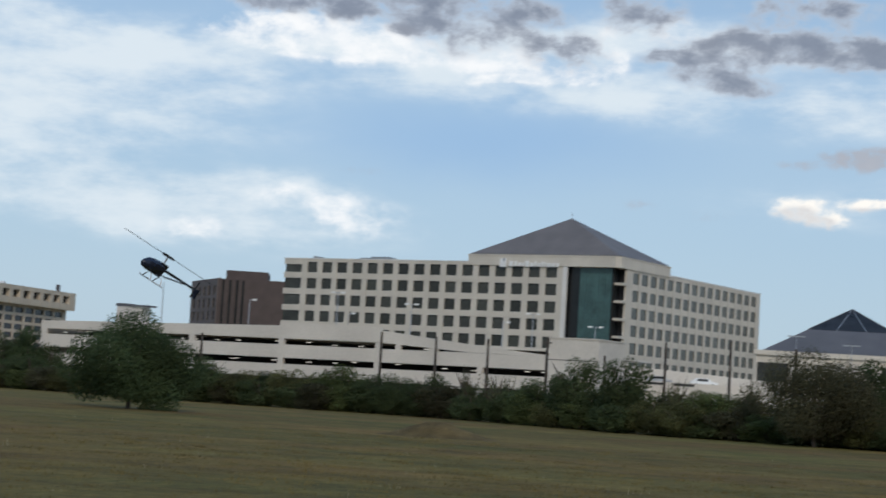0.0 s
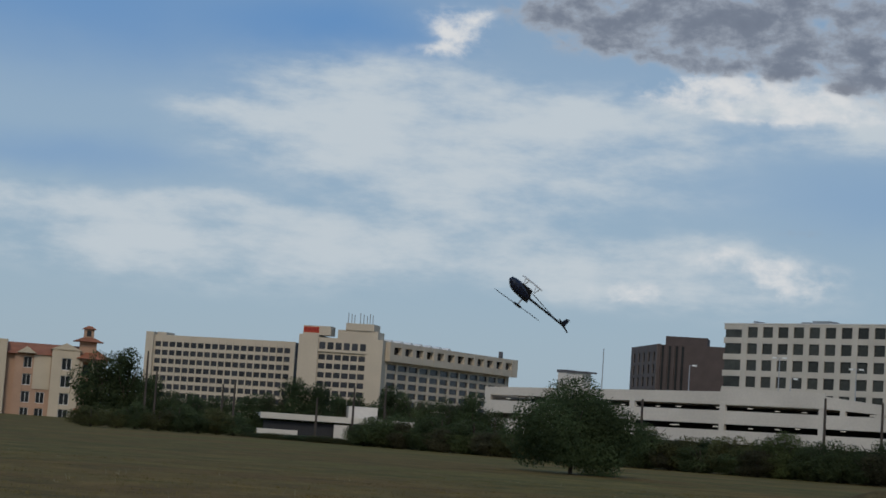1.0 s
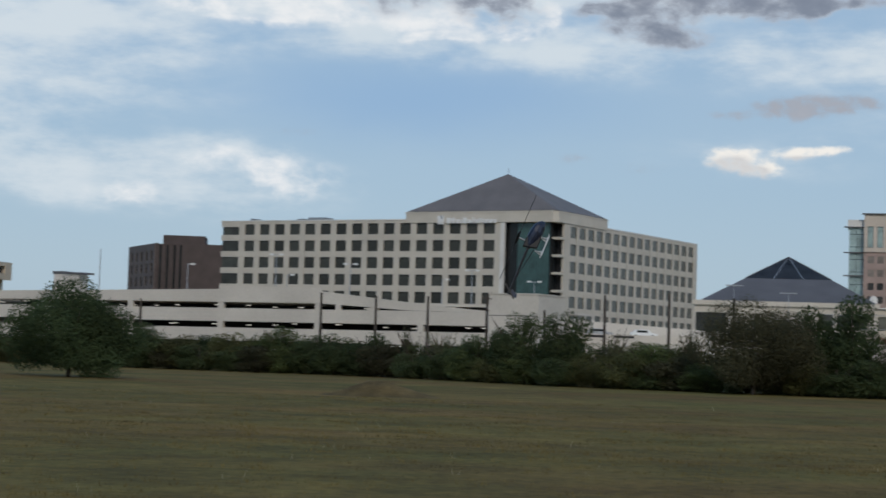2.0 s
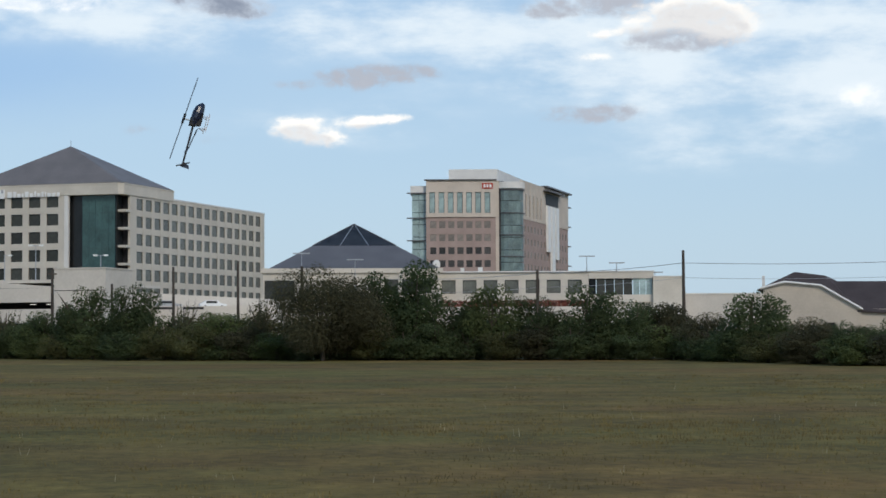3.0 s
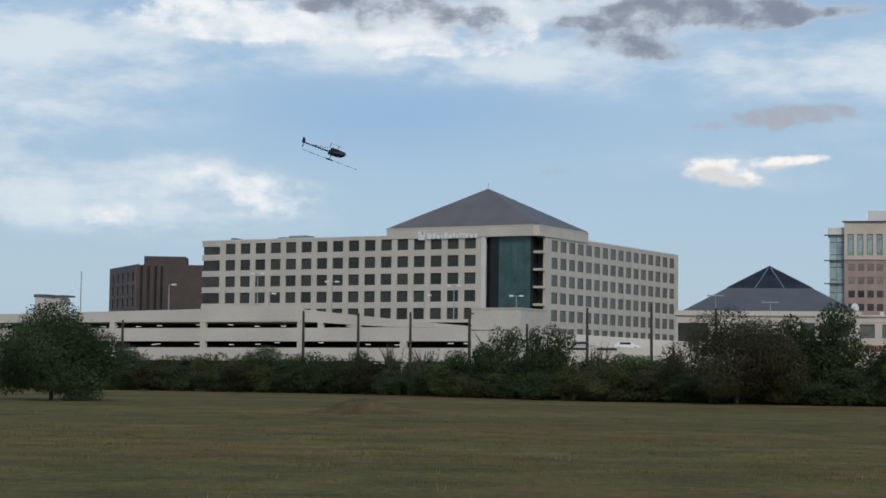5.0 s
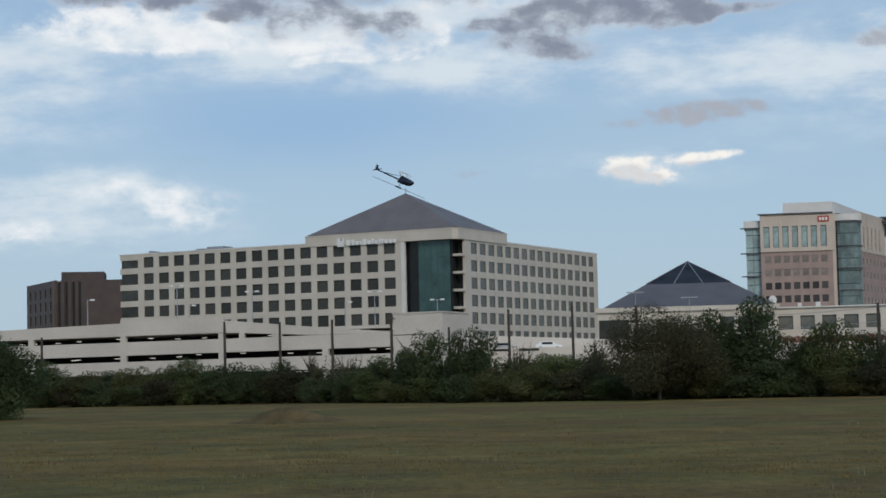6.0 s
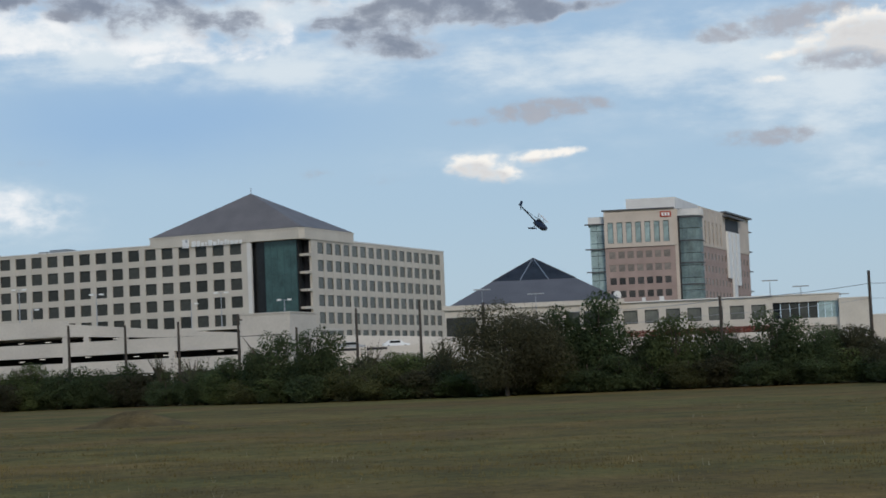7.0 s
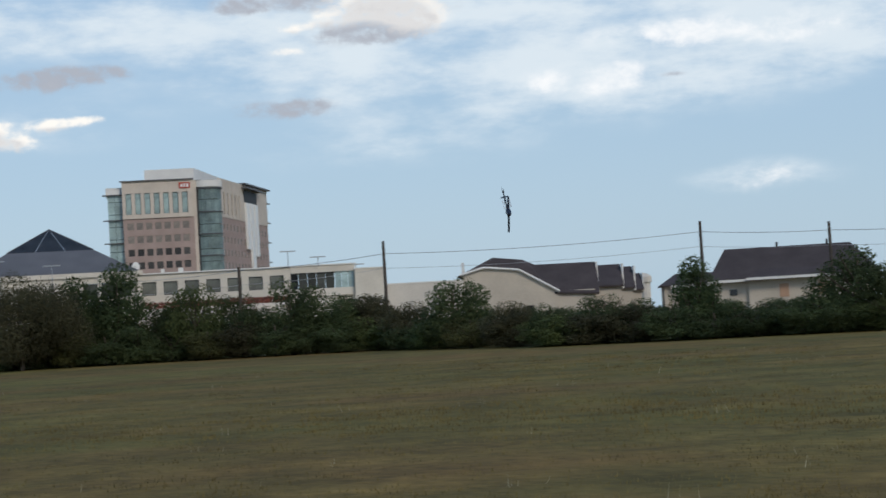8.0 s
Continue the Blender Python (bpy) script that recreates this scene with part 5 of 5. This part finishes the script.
def lamp_post(x, y, z0, z1, kind=2, turn=0.0):
    """Roof-deck lamp: slim mast with one or two heads, or a flat T head."""
    o = thing("lamp_post", pose(x, y, z0, 0, 0, turn), "slim steel lamp mast on a parking deck", "street lamp", "deck lamps")
    h = z1 - z0
    bm = bmesh.new()
    tube(bm, [(0, 0, -0.3), (0, 0, h)], [0.11, 0.07], 6)
    part("mast", bm, M["steel"], o)
    for sx in ((-1, 1) if kind == 2 else (1,) if kind == 1 else ()):
        part("lamp_arm", boxes((min(0, sx * 0.9), max(0, sx * 0.9), -0.04, 0.04, h - 0.08, h)), M["steel"], o)
        part("lamp_head", boxes((sx * 0.9 - 0.32, sx * 0.9 + 0.32, -0.25, 0.25, h - 0.14, h + 0.12)), M["lamphead"], o)
    if kind == 3:
        part("lamp_head", boxes((-1.7, 1.7, -0.35, 0.35, h - 0.1, h + 0.12)), M["steel"], o)


for az, z1, k in ((-12.35, 17.9, 0), (-9.75, 16.0, 1), (-7.1, 18.2, 2), (-6.75, 14.8, 1), (-4.85, 17.0, 2), (-2.05, 14.9, 1), (-1.15, 16.6, 2), (0.75, 15.0, 2)):
    lamp_post(*at(az, 322), 9.4, z1, k, -15)
for az, d, z0, z1 in ((15.4, 408, 14.9, 18.1), (16.3, 408, 14.9, 16.6), (17.45, 410, 10.0, 14.6), (6.75, 385, 0.0, 18.0), (8.37, 385, 0.0, 16.7)):
    lamp_post(*at(az, d), z0, z1, 3, -14)


def garage_fittings():
    o = thing("garage_strip_lights", frame_at(*GA, G_TURN), "small lit strip lamps under garage decks", "ceiling lamp")
    me = finish(boxes((-0.45, 0.45, 0.0, 0.2, 0, 0.11)), "strip_light", M["strip"])
    rng = random.Random(4)
    for z in (8.95, 5.95, 2.8):
        x = 3.0
        while x < 97:
            part("strip_light", me, None, o).location = (x + rng.uniform(-0.8, 0.8), 3.0 + rng.choice((0, 4.0)), z + 0.003 * x + rng.choice((0.0, -0.25)))
            x += rng.choice((3.6, 5.4, 8.0))
    rng = random.Random(9)
    # parked cars glimpsed behind the spandrels
    for i in range(9):
        x = 6 + 9.2 * i + rng.uniform(-1, 1)
        car(frame_at(*(Vector((*GA, 0)) + Matrix.Rotation(radians(G_TURN), 3, "Z") @ Vector((x, 5.0, 0)))[:2], G_TURN + 90, rng.choice((3.8, 6.9))), rng.choice(("white", "steel", "dark")))


def car(m, tone, cls="parked_car", label="parked car on the garage deck"):
    o = thing(cls, m, label, "car", "parked cars")
    prof = [(-2.2, 0.45), (2.2, 0.45), (2.25, 0.85), (1.3, 1.0), (0.7, 1.48), (-1.2, 1.5), (-1.9, 1.05), (-2.25, 0.95)]
    bm = bmesh.new()
    a, b = [bm.verts.new((x, -0.85, z)) for x, z in prof], [bm.verts.new((x, 0.85, z)) for x, z in prof]
    bm.faces.new(a)
    bm.faces.new(b[::-1])
    n = len(prof)
    for i in range(n):
        bm.faces.new((a[i], b[i], b[(i + 1) % n], a[(i + 1) % n]))
    bmesh.ops.recalc_face_normals(bm, faces=bm.faces)
    part("car_body", bm, M[tone], o)
    for sy in (-0.87, 0.85):
        part("side_glass", prism([(-1.2, 0), (0.6, 0), (0.6, 0.02), (-1.2, 0.02)], 1.02, 1.38), M["win_dark"], o).location = (0, sy, 0)
    for x in (-1.4, 1.4):
        for y in (-0.8, 0.8):
            w = bmesh.new()
            tube(w, [(x, y - 0.1, 0.33), (x, y + 0.1, 0.33)], 0.33, 12)
            part("wheel", w, M["dark"], o)


garage_fittings()


def deck_wall():
    o = thing("ramp_deck", frame_at(8.5, 312, 3), "cream concrete ramp deck beside the stair tower", "parking deck")
    part("wall_face", boxes((0, 27, 0, 0.4, 0, 6.3)), M["concrete_b"], o)
    part("rear_parapet", wedge(((-4, 7.0), (27, 6.0), (27, 7.65), (-4, 9.25)), 16, 16.4), M["concrete_b"], o)
    part("deck_slab", boxes((0, 27, 0.4, 16, 5.4, 5.8)), M["concrete_b"], o)
    # flat plates on the solid wall; openings' inner shade is their colour
    for x in (4.0, 8.9):
        part("dark_opening", boxes((x, x + 3.4, -0.03, -0.004, 5.75, 6.15)), M["dark"], o)
    car(frame_at(22.6, 316.5, 3, 5.8), "white", "pickup_truck", "white pickup truck parked on the ramp deck")
    car(frame_at(15.2, 317.5, 3, 5.8), "steel")


deck_wall()


def left_edge():
    """Low white canopy building and poles at the far corner of the field."""
    o = thing("low_canopy_building", frame_at(-98.5, 237, 26), "low building with sloping white fascia and dark shade beneath", "building")
    part("fascia", boxes((0, 21, 0, 0.5, 2.2, 3.0)), M["concrete"], o)
    part("roof_slab", boxes((0, 21, 0.5, 9, 2.5, 2.9)), M["paint"], o)
    # near-black sheet standing in for the shade under the roof
    part("dark_bay", boxes((0.5, 20.5, 1.0, 1.2, 0, 1.9)), M["dark"], o)
    part("low_wall", boxes((-0.5, 5.0, -1.8, -1.4, 0, 0.8)), M["concrete_b"], o)
    part("end_pillar", boxes((10.0, 12.0, -0.6, -0.1, 0, 1.9)), M["concrete_b"], o)
    part("roof_hut", boxes((12.2, 16.2, 3, 6, 2.9, 4.6)), M["concrete_b"], o)
    for az, d, h in ((-26.05, 212, 8.6), (-25.75, 214, 6.6), (-23.75, 205, 5.4), (-23.4, 205, 5.8), (-19.8, 200, 6.0), (-18.85, 198, 6.4), (-20.9, 202, 4.6)):
        pole(az, d, h)


left_edge()


def red_shrubs():
    rng = random.Random(3)
    for x, w in ((2.0, 9), (11, 8), (19, 6), (26, 6), (-10, 6)):
        o = thing("red_shrub", frame_at(76.9, 402.0, -13.5, 6.9), "red-leaved shrub row on the terrace", "shrub", "terrace shrubs")
        bm = bmesh.new()
        leaf_cloud(bm, rng, [(x + w * i / 6, -3.2, 0.9, 1.1, 0.95) for i in range(7)], 1500, 0.22)
        part("crown", bm, M["redbush"], o)


red_shrubs()


def grass_blades(name, label, n, low, high, half, material, seed, tuft):
    """Upright blades that stand in loose tufts over the nearest stretch of field."""
    rng = np.random.default_rng(seed)
    k = n // tuft
    cr, ca = 15 + 60 * rng.random(k) ** 1.4, np.radians(rng.uniform(-34, 38, k))
    pick = rng.integers(0, k, n)
    x = (cr * np.sin(ca))[pick] + rng.normal(0, 0.16, n)
    y = (cr * np.cos(ca))[pick] + rng.normal(0, 0.16, n)
    h = rng.uniform(low, high, n) * rng.uniform(0.6, 1.3, k)[pick]
    th = rng.normal(0, 0.5, n)
    dx, dy = np.cos(th) * half, np.sin(th) * half
    lx, ly = rng.normal(0, 0.35, n) * h, rng.normal(0, 0.35, n) * h
    v = np.empty((n, 3, 3))
    v[:, 0] = np.stack([x - dx, y - dy, np.full(n, -0.05)], 1)
    v[:, 1] = np.stack([x + dx, y + dy, np.full(n, -0.05)], 1)
    v[:, 2] = np.stack([x + lx, y + ly, h], 1)
    me = bpy.data.meshes.new(name)
    me.from_pydata(v.reshape(-1, 3).tolist(), [], np.arange(3 * n).reshape(n, 3).tolist())
    me.materials.append(material)
    tagged(part(name, me, None), label, "grass", kind="stuff")


grass_blades("grass", "short dry olive grass tufts over the field", 100000, 0.025, 0.07, 0.016, M["blade"], 8, 12)
grass_blades("dry_stalks", "scattered pale dry stalks standing in the field", 300, 0.09, 0.19, 0.006, M["stalk"], 9, 2)

# ---------------------------------------------------------------- model helicopter
def helicopter():
    o = thing("model_helicopter", pose(0, 0, 0), "blue-black radio-controlled model helicopter flying inverted", "model helicopter")
    # local x runs to the nose, z up the mast
    bm = bmesh.new()
    n = 12
    prof = [(0.37, 0.012, -0.03), (0.345, 0.042, -0.03), (0.28, 0.068, -0.01), (0.18, 0.08, 0.0), (0.07, 0.07, 0.02), (-0.03, 0.045, 0.03), (-0.09, 0.028, 0.03)]
    rings = [[bm.verts.new((x, r * math.cos(k * math.tau / n), z + r * 1.25 * math.sin(k * math.tau / n))) for k in range(n)] for x, r, z in prof]
    for r0, r1 in zip(rings, rings[1:]):
        for k in range(n):
            bm.faces.new((r0[k], r1[k], r1[(k + 1) % n], r0[(k + 1) % n]))
    bm.faces.new(rings[0])
    bm.faces.new(rings[-1][::-1])
    part("canopy", bm, M["heli"], o)
    sf = boxes((-0.10, 0.16, -0.036, 0.036, -0.10, 0.11))
    for v in sf.verts:
        if v.co.x < 0 and v.co.z < 0:
            v.co.x += 0.05
        if v.co.x > 0.1 and v.co.z > 0:
            v.co.x -= 0.09
    bmesh.ops.bevel(sf, geom=sf.edges[:], offset=0.012, segments=1, affect="EDGES")
    part("side_frame", sf, M["carbon"], o)
    bm = bmesh.new()
    tube(bm, [(-0.1, 0, 0.03), (-0.80, 0, 0.03)], [0.020, 0.016], 10)
    part("tail_boom", bm, M["carbon"], o)
    bm = bmesh.new()
    tube(bm, [(-0.1, 0.05, -0.06), (-0.55, 0.012, 0.015)], 0.006, 6)
    tube(bm, [(-0.1, -0.05, -0.06), (-0.55, -0.012, 0.015)], 0.006, 6)
    part("boom_support", bm, M["carbon"], o)
    part("stabiliser", boxes((-0.57, -0.52, -0.11, 0.11, 0.03, 0.038)), M["heli"], o)
    bm = prism([(-0.84, 0.03), (-0.74, 0.0), (-0.79, -0.12), (-0.85, -0.13)], -0.004, 0.004)
    for v in bm.verts:
        v.co = Vector((v.co.x, v.co.z + 0.02, v.co.y + 0.03))
    part("tail_fin", bm, M["heli"], o)
    tr = part("tail_rotor", boxes((-0.012, 0.012, -0.035, -0.03, -0.13, 0.13), (-0.02, 0.02, -0.04, 0.0, -0.02, 0.02)), M["carbon"], o)
    tr.location = (-0.80, 0, 0.03)
    for s in (-1, 1):
        bm = bmesh.new()
        tube(bm, [(0.2, 0.1 * s, -0.18), (0.17, 0.1 * s, -0.195), (-0.14, 0.1 * s, -0.195)], 0.009, 6)
        part("skid", bm, M["hwhite"], o)
        for x in (0.13, -0.09):
            bm = bmesh.new()
            tube(bm, [(x, 0.02 * s, -0.09), (x, 0.07 * s, -0.14), (x, 0.1 * s, -0.193)], 0.01, 6)
            part("skid_strut", bm, M["hwhite"], o)
    bm = bmesh.new()
    tube(bm, [(0, 0, 0.1), (0, 0, 0.235)], 0.012, 8)
    part("mast", bm, M["steel"], o)
    rt = part("main_rotor", boxes((-0.03, 0.03, -0.09, 0.09, -0.018, 0.018)), M["carbon"], o)
    rt.location = (0, 0, 0.225)
    for s in (-1, 1):
        bm = prism([(-0.026, 0.09), (0.03, 0.09), (0.03, 0.77), (0.0, 0.785), (-0.026, 0.77)], -0.004, 0.004)
        for v in bm.verts:
            v.co.y *= s
            v.co.x *= s
        bmesh.ops.recalc_face_normals(bm, faces=bm.faces)
        part("rotor_blade", bm, M["carbon"], rt)
    return o, rt, tr


HELI, ROTOR, TAILROTOR = helicopter()

# seconds, azimuth, elevation, distance, tail direction, tail depth, mast direction, mast depth
FLIGHT = [
    (0, -12.73, 3.37, 27, -29, 41, 61, 0), (0.2, -15.21, 4.49, 22.5, -36, 9, 60, 0), (0.5, -15.78, 7.71, 26.5, -28, 13, 61, -3),
    (0.7, -15.72, 8.48, 27.5, -26, 15, 241, 0), (1.0, -15.04, 4.56, 29.5, -35, 18, 229, 0), (1.2, -13.96, 3.31, 29.5, -39, 6, 254, 0),
    (1.5, -10.36, 4.25, 28, -69, 65, 203, 0), (1.8, -3.89, 4.77, 28, -96, -15, 183, 0), (2.0, 0.75, 3.83, 28, -111, -12, 152, 0),
    (2.2, 4.75, 2.53, 30, -131, -15, 136, 0), (3.3, 2.70, 7.70, 35, -84, 0, 179, 0.4), (3.5, 0.16, 7.55, 36, -64, 14, 215, 0.8),
    (3.7, -1.96, 6.76, 37, -40, 18, 235, 0.5), (4.0, -4.37, 5.16, 42, -20, 19, 261, 0), (4.2, -5.17, 5.03, 46, -30, 36, 251, 0),
    (4.5, -5.43, 6.07, 49, 168, 66, 244, 0), (4.7, -5.13, 6.79, 50, 163, 4, 256, 0), (5.8, -1.61, 5.81, 50, 150, 9, 264, 0),
    (6.0, -0.10, 5.95, 51, 154, 23, 252, 0), (6.5, 3.99, 5.75, 51, 130, 8, 256, 0.6), (7.0, 8.64, 4.28, 52, 131, 31, 233, 0),
    (7.3, 12.38, 4.04, 52, 132, 37, 237, 0), (7.5, 15.16, 4.18, 52, 130, 35, 262, 0), (8.0, 22.16, 3.14, 52, 102, 51, 279, 0)]


def flight_pose(az, el, d, th, phi, psi, kap):
    f = toward(az, el)
    r = Vector((math.cos(radians(az)), -math.sin(radians(az)), 0))
    u = r.cross(f)
    tail = (r * math.cos(radians(th)) + u * math.sin(radians(th))) * math.cos(radians(phi)) + f * math.sin(radians(phi))
    up = r * math.cos(radians(psi)) + u * math.sin(radians(psi)) - f * kap
    x = -tail
    up = (up - x * up.dot(x)).normalized()
    y = up.cross(x)
    m = Matrix((x, y, up)).transposed().to_4x4()
    return Matrix.Translation(Vector(EYE) + f * d - x * 0.16) @ m


# seconds, and the blades' angle off the line of sight
BLADES = [(0, 110), (0.2, 88), (0.5, 13), (0.7, 72), (1.0, 32), (1.2, 12), (1.5, 12), (1.8, 15), (2.0, 60), (2.5, 40), (3.0, 60), (3.3, 40), (3.5, 142), (4.0, 4), (4.5, 4), (4.7, 78),
          (5.2, 60), (5.8, 68), (6.0, 80), (6.5, 140), (7.0, 6), (7.5, 48), (8.0, 6)]


def blade_rows():
    """Turns of the rotor every tenth of a second, each under a right angle."""
    def sight(t):
        r0 = max((r for r in FLIGHT if r[0] <= t + 1e-6), key=lambda r: r[0])
        r1 = min((r for r in FLIGHT if r[0] >= t - 1e-6), key=lambda r: r[0])
        f = 0 if r1[0] == r0[0] else (t - r0[0]) / (r1[0] - r0[0])
        m = flight_pose(*(r0 if f < 0.5 else r1)[1:]).to_3x3()
        v = m.transposed() @ toward(r0[1], r0[2])
        return math.degrees(math.atan2(-v.x, v.y))
    rows = [(0.0, sight(0) + BLADES[0][1])]
    for (t0, a0), (t1, a1) in zip(BLADES, BLADES[1:]):
        n = round((t1 - t0) * 10)
        want = sight(t1) + a1
        start = rows[-1][1]
        step = min((((want - start + 180 * k) / n) for k in range(-60, 61)), key=lambda q: abs(q - (45 if n < 3 else 55 if n < 5 else 70)))
        rows += [(round(t0 + 0.1 * i, 2), start + step * i) for i in range(1, n + 1)]
    return rows


def motions():
    walk(HELI, [(r[0], flight_pose(*r[1:])) for r in FLIGHT])
    walk(ROTOR, [(t, pose(0, 0, 0.225, 0, 0, a)) for t, a in blade_rows()])
    walk(TAILROTOR, [(0.1 * i, pose(-0.80, 0, 0.03, 0, 83 * i, 0)) for i in range(81)])


motions()
